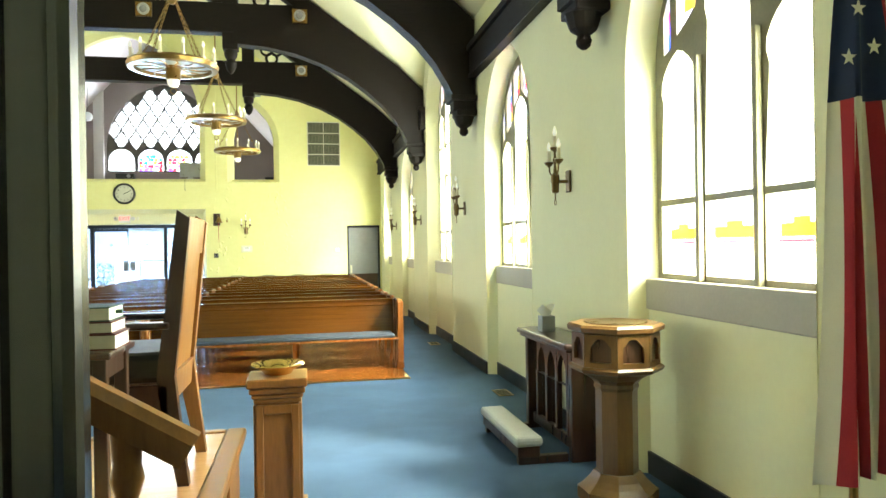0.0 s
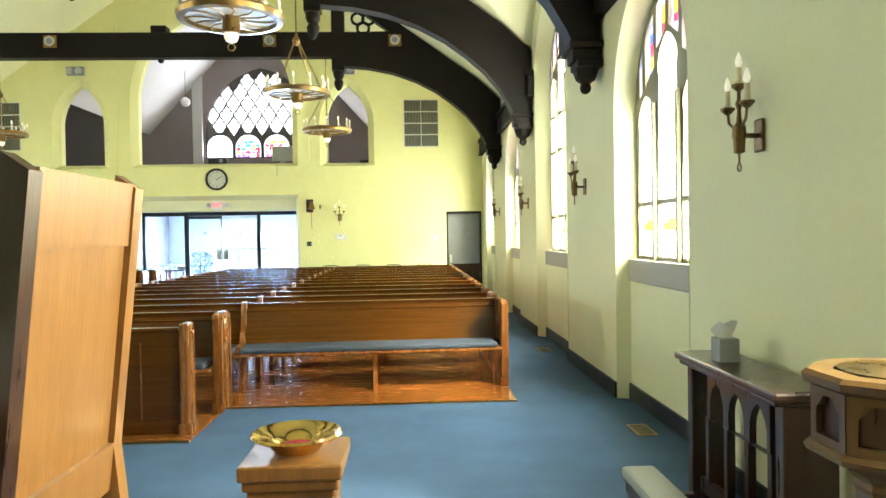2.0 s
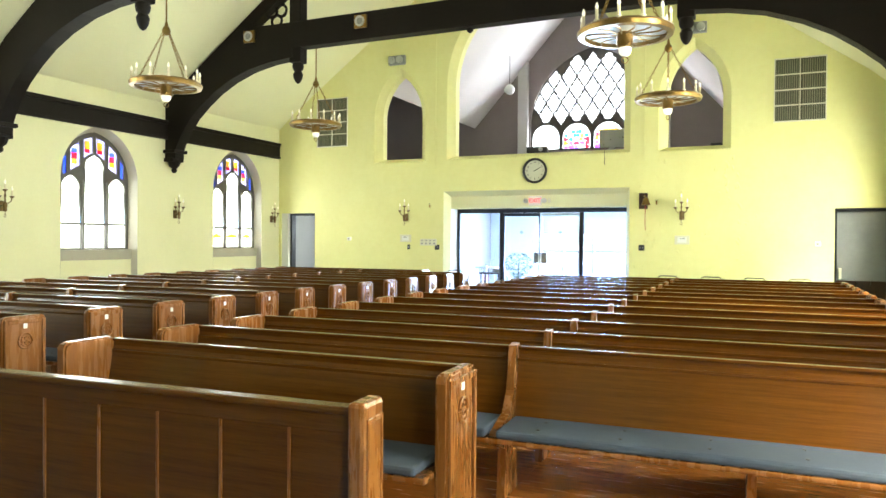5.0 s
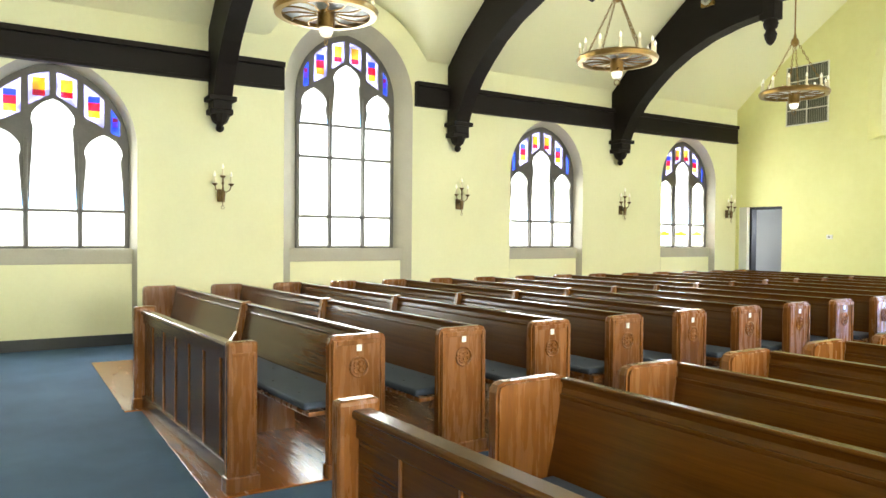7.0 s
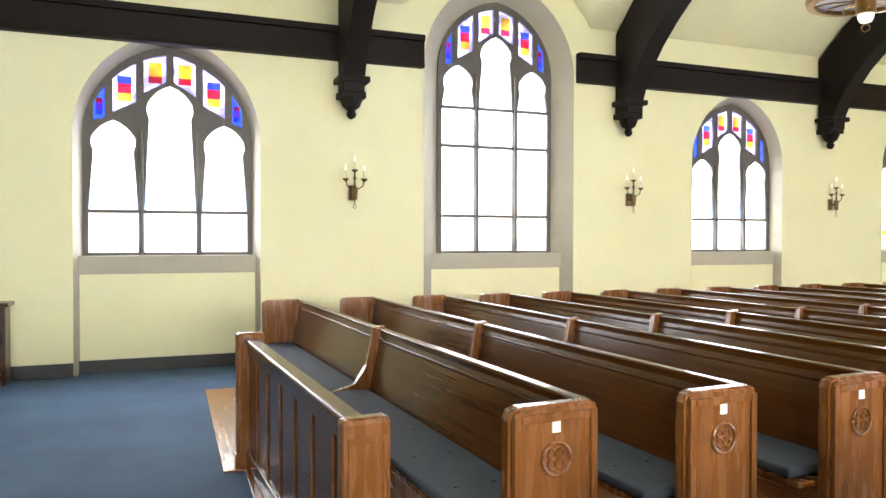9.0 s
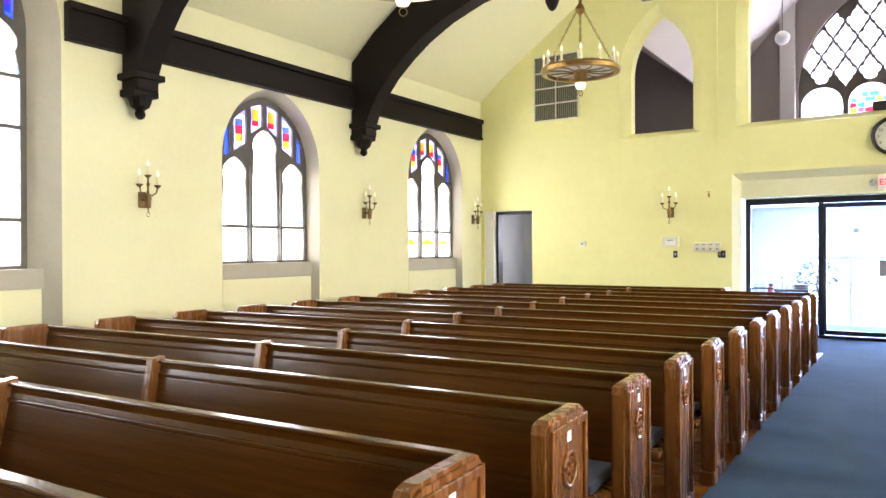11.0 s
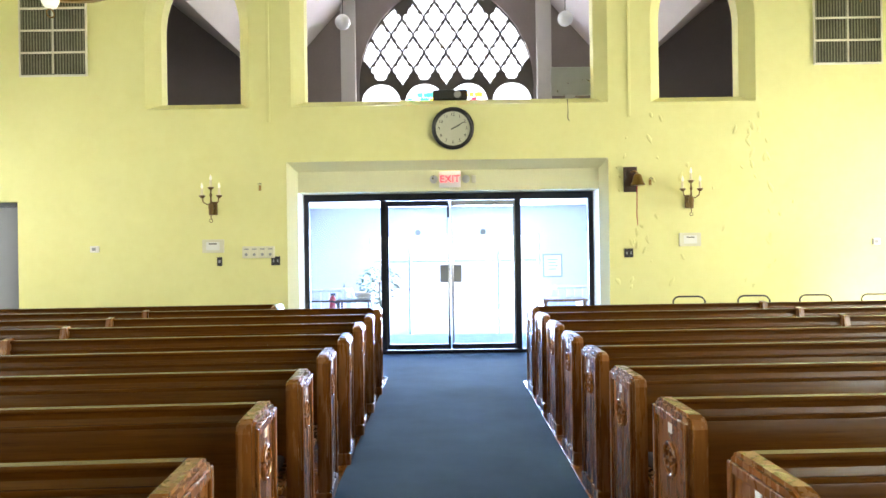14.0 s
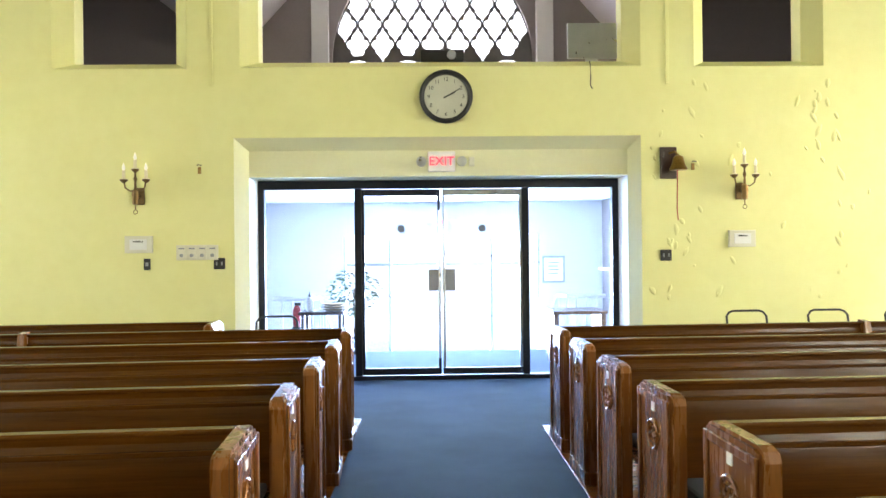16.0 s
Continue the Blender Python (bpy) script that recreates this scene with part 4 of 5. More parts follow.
def armchair():
    c = thing("high_back_chair", "tall oak armchair with panelled back and black leather seat", "chair", at=(-0.55, 2.94, 0.57), turn=0)
    # back towards +x, seat towards -x; width along y from 0 to 0.54
    def stile(y):
        prof = [(-0.02, 0.0), (0.025, 0.0), (-0.01, 0.30), (-0.025, 0.45), (0.045, 1.10), (-0.005, 1.135), (-0.095, 0.45), (-0.075, 0.28)]
        return plate([prof], lambda u, v, q: (u, y + q, v), 0.05)
    part("back_leg", stile(0.0), M_DARKWOOD, c)
    part("back_leg", stile(0.50), M_CHAIRWOOD, c)
    def slab(z0, z1, off, th):
        lean = lambda z: -0.05 + (z - 0.45) * 0.105
        rows = [[(lean(z0) + off, 0.05, z0), (lean(z0) + off, 0.50, z0), (lean(z0) + off + th, 0.50, z0), (lean(z0) + off + th, 0.05, z0)],
                [(lean(z1) + off, 0.05, z1), (lean(z1) + off, 0.50, z1), (lean(z1) + off + th, 0.50, z1), (lean(z1) + off + th, 0.05, z1)]]
        bm = loft(rows, True)
        bm.faces.new([v for v in list(bm.verts)[:4]])
        bm.faces.new([v for v in list(bm.verts)[4:8]])
        return bm
    part("back_panel", slab(0.46, 0.98, -0.01, 0.02), M_CHAIRWOOD, c, "honey oak back panel")
    part("top_rail", slab(1.00, 1.11, -0.03, 0.05), M_CHAIRWOOD, c)
    part("upper_rail", slab(0.955, 1.0, -0.02, 0.04), M_CHAIRWOOD, c)
    part("lower_rail", slab(0.34, 0.46, -0.02, 0.045), M_CHAIRWOOD, c)
    part("seat_rail", B(-0.56, -0.05, 0.0, 0.03, 0.30, 0.42, 0.005), M_DARKWOOD, c)
    part("seat_rail", B(-0.56, -0.05, 0.51, 0.54, 0.30, 0.42, 0.005), M_DARKWOOD, c)
    part("seat_rail", B(-0.58, -0.55, 0.03, 0.51, 0.30, 0.42, 0.005), M_DARKWOOD, c)
    part("seat_cushion", B(-0.57, -0.06, 0.01, 0.53, 0.42, 0.55, 0.03), M_BLACKLEATHER, c, "black leather seat cushion")
    for y in (0.0, 0.49):
        part("front_leg", B(-0.58, -0.53, y, y + 0.05, 0.0, 0.66, 0.006), M_DARKWOOD, c)
        part("armrest", B(-0.62, -0.04, y - 0.008, y + 0.058, 0.645, 0.675, 0.01), M_DARKWOOD, c)
    return c


armchair()
tb = thing("side_table", "small dark mahogany table on the platform", "table", at=(-1.16, 2.48, 0.57))
part("top", B(0.0, 0.46, 0.0, 0.36, 0.595, 0.62, 0.008), M_DARKWOOD, tb)
part("apron", B(0.03, 0.43, 0.03, 0.33, 0.52, 0.595), M_DARKWOOD, tb)
for x in (0.02, 0.395):
    for y in (0.02, 0.30):
        part("leg", B(x, x + 0.045, y, y + 0.04, 0.0, 0.595, 0.004), M_DARKWOOD, tb)
for k, (z, w, cov, dx, lab) in enumerate(((1.19, 0.055, M_COVER, 0.0, "thick dark red hardback lying on the table"), (1.247, 0.042, M_COVER, -0.012, "red hardback with cream pages in a stack"), (1.291, 0.050, M_COVERGREEN, -0.02, "green hardback with a ribbon on a stack of books"))):
    bk = thing("book", lab, "book", "stack of books", (-0.99 + dx, 2.56, z))
    part("page_block", B(0.006, 0.285, 0.006, 0.194, 0.004, w - 0.004), M_PAGES, bk, "cream page block")
    bm = bmesh.new()
    box(bm, 0.0, 0.29, 0.0, 0.20, 0.0, 0.004)
    box(bm, 0.0, 0.29, 0.0, 0.20, w - 0.004, w)
    box(bm, 0.0, 0.005, 0.0, 0.20, 0.0041, w - 0.0041)
    part("cover", bm, cov, bk)
    if k == 2:
        part("ribbon", B(0.286, 0.31, 0.09, 0.105, 0.02, 0.035, 0.003), M_LEAF, bk, "green ribbon marker")

pd = thing("pedestal", "panelled oak pedestal with moulded top, standing on the carpet", "pedestal", at=(-0.205, 3.98, 0))
part("base", B(-0.155, 0.155, -0.155, 0.155, 0.0, 0.10, 0.01), M_CHAIRWOOD, pd)
part("shaft", B(-0.115, 0.115, -0.115, 0.115, 0.10, 0.70), M_CHAIRWOOD, pd)
for a in range(4):
    bm = bmesh.new()
    for x0, x1, z0, z1 in ((-0.116, -0.075, 0.12, 0.69), (0.075, 0.116, 0.12, 0.69), (-0.075, 0.075, 0.12, 0.17), (-0.075, 0.075, 0.64, 0.69)):
        box(bm, x0, x1, -0.130, -0.1155, z0, z1, 0.004)
    e = part("panel_frame", bm, M_CHAIRWOOD, pd)
    e.matrix_basis = pose(0, 0, 0, 0, 0, 90 * a)
bm = bmesh.new()
for w, z0, z1 in ((0.128, 0.70, 0.725), (0.138, 0.726, 0.75), (0.15, 0.751, 0.785), (0.162, 0.786, 0.835)):
    box(bm, -w, w, -w, w, z0, z1, 0.008)
part("cap", bm, M_CHAIRWOOD, pd)
bw = thing("offering_bowl", "polished brass offering plate with red felt centre on the pedestal", "bowl", at=(-0.205, 3.98, 0.836))
part("dish", lathe(bmesh.new(), ((0.06, 0.0), (0.075, 0.004), (0.095, 0.03), (0.145, 0.052), (0.15, 0.058), (0.144, 0.066), (0.088, 0.046), (0.066, 0.020), (0.03, 0.018)), 32), M_GOLD, bw, smooth=True)
part("felt", lathe(bmesh.new(), ((0.058, 0.0185), (0.055, 0.021)), 20), M_FLAGRED, bw, "red felt pad")

MARK[:] = [0.185, -0.05]

# font
ft = thing("baptismal_font", "octagonal carved oak baptismal font with a brass-lined basin beside the wall", "font", at=(1.57, 3.86, 0))
t8 = math.pi / 8
part("base", lathe(bmesh.new(), ((0.24, 0.0), (0.24, 0.07), (0.20, 0.10), (0.17, 0.13), (0.14, 0.17)), 8, turn=t8), M_FONTWOOD, ft)
part("stem", lathe(bmesh.new(), ((0.125, 0.17), (0.125, 0.66), (0.135, 0.68), (0.13, 0.70)), 8, turn=t8), M_FONTWOOD, ft)
part("neck", lathe(bmesh.new(), ((0.13, 0.70), (0.15, 0.725), (0.23, 0.77), (0.275, 0.785), (0.285, 0.805), (0.27, 0.82)), 8, turn=t8), M_FONTWOOD, ft)
part("drum", lathe(bmesh.new(), ((0.235, 0.82), (0.235, 1.01)), 8, turn=t8), M_DARKWOOD, ft)
for k in range(8):
    a = 2 * math.pi * k / 8
    r = 0.235 * math.cos(t8)
    hw = 0.235 * math.sin(t8)
    hole = [(-hw * 0.72, 0.85), (hw * 0.72, 0.85)] + [(hw * 0.72 * math.cos(q), 0.93 + 0.05 * math.sin(q) * (1.15 if abs(math.cos(q)) < 0.4 else 0.75)) for q in [math.pi * j / 8 for j in range(9)]]
    lp = [(-hw * 1.08, 0.82), (hw * 1.08, 0.82), (hw * 1.08, 1.01), (-hw * 1.08, 1.01)]
    e = part("traceried_panel", plate([lp, hole], lambda u, v, q: (r + 0.002 + q, u, v), 0.022), M_FONTWOOD, ft, "pierced arched panel")
    e.matrix_basis = pose(0, 0, 0, 0, 0, math.degrees(a))
part("rim", lathe(bmesh.new(), ((0.255, 1.01), (0.285, 1.025), (0.29, 1.05), (0.275, 1.065), (0.195, 1.066), (0.195, 1.04), (0.10, 1.036), (0.02, 1.035)), 8, turn=t8), M_FONTWOOD, ft)
part("basin", lathe(bmesh.new(), ((0.02, 1.037), (0.13, 1.042), (0.165, 1.062), (0.175, 1.070), (0.18, 1.0705), (0.17, 1.0675)), 24), M_BRASS, ft, "metal basin", True)

# kneeling desk
MARK[:] = [0.12, -0.10]
kd = thing("kneeling_desk", "dark oak kneeling desk with pierced gothic front against the wall", "kneeling desk", at=(0, 0, 0))
part("top", B(1.56, 1.885, 4.58, 5.74, 0.80, 0.845, 0.014), M_DARKWOOD, kd)
part("top_moulding", B(1.58, 1.88, 4.61, 5.71, 0.775, 0.80, 0.008), M_DARKWOOD, kd)
for y in (4.62, 5.62):
    part("end_panel", B(1.62, 1.875, y, y + 0.07, 0.0, 0.775, 0.008), M_DARKWOOD, kd)
part("bottom_rail", B(1.66, 1.70, 4.69, 5.62, 0.06, 0.14, 0.006), M_DARKWOOD, kd)
for c in (4.925, 5.155, 5.385):
    part("arch", plate([[(c - 0.117, 0.50), (c + 0.117, 0.50), (c + 0.117, 0.775), (c - 0.117, 0.775)], [(u, max(v, 0.5004)) for u, v in arch_pts(c, 0.085, 0.501, 0.58, 0.72, 6)]], lambda u, v, q: (1.66 + q, u, v), 0.035), M_DARKWOOD, kd)
for y in (4.81, 5.04, 5.27, 5.50):
    part("baluster", B(1.655, 1.70, y - 0.02, y + 0.02, 0.14, 0.51, 0.005), M_DARKWOOD, kd)
kp = thing("kneeler", "low kneeler with pale grey vinyl pad on a wooden base", "kneeler")
part("pad", B(1.21, 1.41, 4.62, 5.66, 0.13, 0.20, 0.025), M_GREYPAD, kp)
part("base", B(1.23, 1.39, 4.64, 5.64, 0.055, 0.13, 0.006), M_DARKWOOD, kp)
for y in (4.66, 5.56):
    part("runner", B(1.24, 1.61, y, y + 0.06, 0.0, 0.056, 0.006), M_DARKWOOD, kp)
for ob in (kd, kp):
    copy_thing(ob, pose(-10.045, 9.58, 0, 0, 0, 180))
tx = thing("tissue_box", "dark blue-grey tissue box with a white tissue on the kneeling desk", "tissue box", at=(1.70, 5.36, 0.846))
part("carton", B(-0.055, 0.055, -0.055, 0.055, 0.0, 0.125, 0.004), M_GREY, tx)
bm = bmesh.new()
rows = []
for k in range(4):
    rows.append([(0.03 * (1 + 0.4 * k) * math.cos(a) * (1 + 0.3 * math.sin(3 * a)), 0.012 * (1 + 0.5 * k) * math.sin(a), 0.122 + 0.022 * k + 0.01 * math.sin(2 * a) * k) for a in [2 * math.pi * q / 14 for q in range(14)]])
part("tissue", loft(rows, True), M_WHITE, tx, "white tissue", True)
for x0, y0 in ((1.72, 6.92), (1.70, 10.90)):
    fv = thing("floor_register", "flat brass floor register let into the carpet", "floor vent", "floor registers", (x0, y0, 0))
    part("frame", B(0.0, 0.16, 0.0, 0.32, 0.0005, 0.006, 0.002), M_BRASS, fv)
    for k in range(9):
        part("slot", B(0.02, 0.14, 0.025 + 0.031 * k, 0.040 + 0.031 * k, 0.006, 0.0075), M_VENTBACK, fv)

# flag
MARK[:] = [0.15, -0.05]
fl = thing("flag", "red and white striped flag with navy corner on a pole", "flag", at=(1.70, 2.06, 0))
part("pole", tube(bmesh.new(), [(0.02, 0.03, 0.06), (0.02, 0.03, 2.75)], 0.016, 10), M_BRASS, fl)
part("foot", lathe(bmesh.new(), ((0.14, 0.0), (0.14, 0.03), (0.05, 0.06), (0.025, 0.10)), 20, (0.02, 0.03, 0)), M_BRASS, fl, smooth=True)
bm = bmesh.new()
nu, nv = 52, 40
grid = []
for j in range(nv + 1):
    v = j / nv
    row = []
    for i in range(nu + 1):
        u = i / nu
        spread = 0.06 + 0.13 * v ** 0.7
        ang = u * 9.0 + 0.6 * math.sin(3 * v)
        px = -0.02 + (u - 0.35) * 2 * spread + 0.03 * math.sin(ang)
        py = -0.03 + 0.055 * math.sin(ang * 2.1 + 1.5 * v) * (0.5 + 0.6 * v)
        row.append(bm.verts.new((px, py, 2.55 - 1.95 * v + 0.10 * math.sin(2.2 * u + 0.6) * v)))
    grid.append(row)
for j in range(nv):
    for i in range(nu):
        f = bm.faces.new((grid[j][i], grid[j][i + 1], grid[j + 1][i + 1], grid[j + 1][i]))
        s = i / nu * 13
        f.material_index = 2 if j < 11 and i < 44 else (0 if int(s) % 2 else 1)
ck = part("cloth", bm, [M_FLAGRED, M_FLAGWHITE, M_FLAGBLUE], fl, "draped cloth with stripes", True)
for (x, z) in ((-0.06, 2.33), (0.0, 2.20), (-0.10, 2.16)):
    pts = [((0.030 if k % 2 == 0 else 0.012) * math.sin(math.pi * k / 5), (0.030 if k % 2 == 0 else 0.012) * math.cos(math.pi * k / 5)) for k in range(10)]
    part("star", plate([pts], lambda u, v, q: (x + u, -0.115 - q, z + v), 0.002), M_FLAGWHITE, ck, "white star")

# ---- fixtures on the back wall ----
MARK[:] = [0.13, 0.0]
ck = thing("wall_clock", "round black-framed wall clock with a pale dial", "clock", at=(-5.01, YB, 3.12))
def face_on(bm):
    for v in bm.verts:
        v.co = Vector((v.co.x, -v.co.z, v.co.y))
    return bm
part("case", face_on(lathe(bmesh.new(), ((0.27, 0.0), (0.285, 0.03), (0.285, 0.06), (0.26, 0.075), (0.235, 0.06), (0.23, 0.03)), 40)), M_BLACK, ck, smooth=True)
part("dial", face_on(lathe(bmesh.new(), ((0.232, 0.025), (0.232, 0.035)), 40)), M_DIAL, ck)
for h in range(12):
    a = math.pi / 2 - 2 * math.pi * h / 12
    words(str(h or 12), 0.058, ck, M_BLACK, pose(0.185 * math.cos(a), -0.037, 0.185 * math.sin(a), 90), "numeral", 0.001)
for ang, ln, w in ((30, 0.11, 0.008), (-30 + 90, 0.17, 0.005)):
    e = part("hand_bar", B(-w, w, -0.042, -0.040, -0.03, ln), M_BLACK, ck)
    e.matrix_basis = pose(0, 0, 0, 0, 63 if ln < 0.15 else 60, 0)


def exit_sign(x, y, z, k=1.0):
    s = thing("exit_sign", "white emergency exit sign with red letters and two round lamps", "exit sign", "exit signs", (x, y, z))
    part("case", B(-0.15 * k, 0.15 * k, -0.05, 0.0, -0.11 * k, 0.11 * k, 0.006), M_WHITE, s)
    words("EXIT", 0.135 * k, s, M_EXIT, pose(0, -0.052, 0, 90), "lettering", 0.001)
    for d in (-1, 1):
        part("lamp_head", face_on(lathe(bmesh.new(), ((0.03, 0.0), (0.055, 0.03), (0.055, 0.07), (0.03, 0.075)), 14, (d * 0.22 * k, 0.0, 0.0))), M_SILVER, s, smooth=True)
    part("junction_box", B(0.30 * k, 0.36 * k, -0.03, 0.0, -0.05, 0.05, 0.004), M_IVORY, s)
    return s


exit_sign(-5.06, YB + 0.199, 2.455)
for k, x in enumerate((-10.405, 0.315)):
    v = thing("air_vent", "large slatted return-air grille in an ivory frame on the end wall", "vent", "wall vents", (x, YB, 4.53))
    part("backing", B(-0.44, 0.44, -0.012, -0.002, -0.60, 0.60), M_VENTBACK, v)
    fb = bmesh.new()
    for a in ((-0.46, 0.46, 0.60, 0.625), (-0.46, 0.46, -0.625, -0.60), (-0.46, -0.44, -0.60, 0.60), (0.44, 0.46, -0.60, 0.60)):
        box(fb, a[0], a[1], -0.035, 0.0, a[2], a[3], 0.003)
    for z in (-0.30, 0.0, 0.30):
        box(fb, -0.44, 0.44, -0.033, -0.002, z - 0.012, z + 0.012)
    for z0 in (-0.588, -0.288, 0.012, 0.312):
        box(fb, -0.008, 0.008, -0.033, -0.002, z0, z0 + 0.276)
    part("frame", fb, M_IVORY, v)
    for z0 in (-0.588, -0.288, 0.012, 0.312):
        for j in range(22):
            xx = -0.425 + 0.0395 * j
            if abs(xx + 0.005) > 0.02:
                part("slat", B(xx, xx + 0.012, -0.026, -0.012, z0 + 0.002, z0 + 0.27), M_GRILLE, v)


def wall_box(name, label, cat, x, z, w, h, d, m, marks=()):
    t = thing(name, label, cat, "", (x, YB, z))
    part("case", B(-w / 2, w / 2, -d, 0.0, -h / 2, h / 2, min(0.006, d / 3)), m, t)
    for (a, b, c, e, mm, nm) in marks:
        part(nm, B(a, b, -d - 0.006, -d + 0.001, c, e, 0.002), mm, t)
    return t


wall_box("thermostat", "small white thermostat on the end wall", "thermostat", -9.88, 1.56, 0.12, 0.09, 0.03, M_WHITE, ((-0.03, 0.02, -0.02, 0.02, M_GREY, "display"),))
wall_box("thermostat", "small white thermostat near the side door", "thermostat", 0.66, 1.52, 0.10, 0.09, 0.03, M_WHITE, ((-0.03, 0.02, -0.02, 0.02, M_GREY, "display"),))
for x in (-8.27, -1.84):
    wall_box("control_panel", "ivory heating control in a clear guard", "control panel", x, 1.58, 0.29, 0.18, 0.035, M_IVORY, ((-0.09, 0.09, -0.055, 0.055, M_WHITE, "cover"), (-0.055, 0.055, 0.02, 0.04, M_BLACK, "display")))
sw = wall_box("switch_panel", "row of four ivory light switches with dials", "light switch", -7.66, 1.49, 0.44, 0.16, 0.02, M_IVORY, ())
for k in range(4):
    part("switch", B(-0.205 + 0.108 * k, -0.115 + 0.108 * k, -0.030, -0.019, -0.065, 0.07, 0.003), M_IVORY, sw)
    part("knob", face_on(lathe(bmesh.new(), ((0.02, 0.028), (0.02, 0.04), (0.012, 0.045)), 10, (-0.16 + 0.108 * k, -0.03, 0.0))), M_GREY, sw)
    part("label_strip", B(-0.19 + 0.108 * k, -0.13 + 0.108 * k, -0.034, -0.0295, 0.035, 0.05), M_GREY, sw)
wall_box("outlet", "dark brown wall outlet", "outlet", -8.19, 1.37, 0.07, 0.12, 0.012, M_BLACK, ((-0.015, 0.015, -0.02, 0.02, M_GREY, "toggle"),))
wall_box("outlet", "dark brown double switch plate", "outlet", -7.43, 1.37, 0.12, 0.12, 0.012, M_BLACK, ((-0.035, -0.02, -0.02, 0.02, M_GREY, "toggle"), (0.02, 0.035, -0.02, 0.02, M_GREY, "toggle")))
wall_box("outlet", "dark brown double switch plate beside the doors", "outlet", -2.66, 1.41, 0.12, 0.12, 0.012, M_BLACK, ((-0.035, -0.02, -0.02, 0.02, M_GREY, "toggle"), (0.02, 0.035, -0.02, 0.02, M_GREY, "toggle")))
for x in (-7.63, -2.36):
    hk = wall_box("wall_hook", "small brass coat hook on the wall", "hook", x, 2.36, 0.035, 0.075, 0.015, M_BRASS, ())
    part("peg", tube(bmesh.new(), [(-0.02, -0.03, 0.05), (0, -0.04, 0.055), (0.03, -0.03, 0.05)], 0.006, 6), M_BLACK, hk)
bl = thing("wall_bell", "brass hand bell on a wooden plaque with a red pull cord", "bell", at=(-2.62, YB, 2.40))
part("plaque", B(-0.10, 0.08, -0.03, 0.0, -0.17, 0.17, 0.008), M_DARKWOOD, bl)
part("bell", lathe(bmesh.new(), ((0.09, -0.06), (0.095, -0.05), (0.07, 0.0), (0.055, 0.07), (0.035, 0.09), (0.01, 0.10)), 20, (0.06, -0.13, -0.03)), M_BRASS, bl, smooth=True)
part("bracket", tube(bmesh.new(), [(0.0, -0.03, 0.10), (0.03, -0.10, 0.11), (0.06, -0.13, 0.07)], 0.012, 8), M_BRASS, bl)
part("cord", tube(bmesh.new(), [(0.05, -0.13, -0.09), (0.045, -0.12, -0.5), (0.055, -0.12, -0.62)], 0.006, 6), M_FLAGRED, bl, "red pull cord")
for k, (x, ) in enumerate(((-8.52,), (-1.62,))):
    em = thing("emergency_light", "grey twin-headed emergency light above the gallery arch", "emergency light", "emergency lights", (x, YB, 5.92))
    part("case", B(-0.22, 0.22, -0.10, 0.0, -0.10, 0.12, 0.012), M_GREY, em)
    for d in (-0.11, 0.11):
        part("lamp_head", face_on(lathe(bmesh.new(), ((0.06, 0.09), (0.085, 0.12), (0.085, 0.17), (0.05, 0.18)), 16, (d, 0.0, 0.0))), M_SILVER, em, smooth=True)
cb = thing("loose_cable", "short dark cable hanging over the gallery sill", "cable", at=(-3.46, YB - 0.012, 3.44))
part("wire", tube(bmesh.new(), [(0, 0.02, 0.06), (0, -0.008, 0.02), (0.005, -0.006, -0.10), (0.0, -0.006, -0.20), (0.02, -0.008, -0.24)], 0.006, 6), M_BLACK, cb)

# ---- glass entrance doors ----
MARK[:] = [0.0, 0.0]
YD = YB + 0.64
de = thing("door_entrance", "dark bronze double glass doors with sidelights under a yellow wall", "door")
de["kind"] = "structure"
for x in (X0 + 0.03, -5.89, -3.96, X1 - 0.03):
    part("post", B(x - 0.04, x + 0.04, YD - 0.05, YD + 0.05, 0.0, 2.30, 0.004), M_BRONZE, de)
part("header", B(X0, X1, YD - 0.052, YD + 0.052, 2.20, 2.298, 0.004), M_BRONZE, de)
part("threshold", B(X0, X1, YD - 0.06, YD + 0.06, 0.0, 0.05, 0.004), M_BRONZE, de)
for x0, x1, hx in ((-5.85, -4.945, -5.01), (-4.92, -4.00, -4.85)):
    lf = part("door_leaf", B(x0, x1, YD - 0.02, YD + 0.02, 0.055, 0.13), M_BRONZE, de, "bronze-edged glass door leaf")
    bm = bmesh.new()
    box(bm, x0, x0 + 0.03, YD - 0.02, YD + 0.02, 0.1305, 2.195)
    box(bm, x1 - 0.03, x1, YD - 0.02, YD + 0.02, 0.1305, 2.195)
    box(bm, x0 + 0.031, x1 - 0.031, YD - 0.02, YD + 0.02, 2.12, 2.195)
    part("stile", bm, M_BRONZE if x0 < -5.4 else M_SILVER, lf)
    part("glass", B(x0 + 0.03, x1 - 0.03, YD - 0.004, YD + 0.004, 0.13, 2.12), G_CLEAR, lf).visible_shadow = False
    part("push_plate", B(hx - 0.075, hx + 0.075, YD - 0.035, YD - 0.021, 1.02, 1.27, 0.004), M_GREY, lf)
    part("pull_bar", tube(bmesh.new(), [(hx + (0.05 if hx < -4.93 else -0.05), YD - 0.06, 0.25), (hx + (0.05 if hx < -4.93 else -0.05), YD - 0.06, 1.95)], 0.012, 8), M_SILVER, lf)
    part("sticker", face_on(lathe(bmesh.new(), ((0.045, 0.0), (0.045, 0.002)), 14, ((x0 + x1) / 2, 1.74, 0.0))), M_GREY, lf).matrix_basis = pose(0, YD - 0.006, 0)
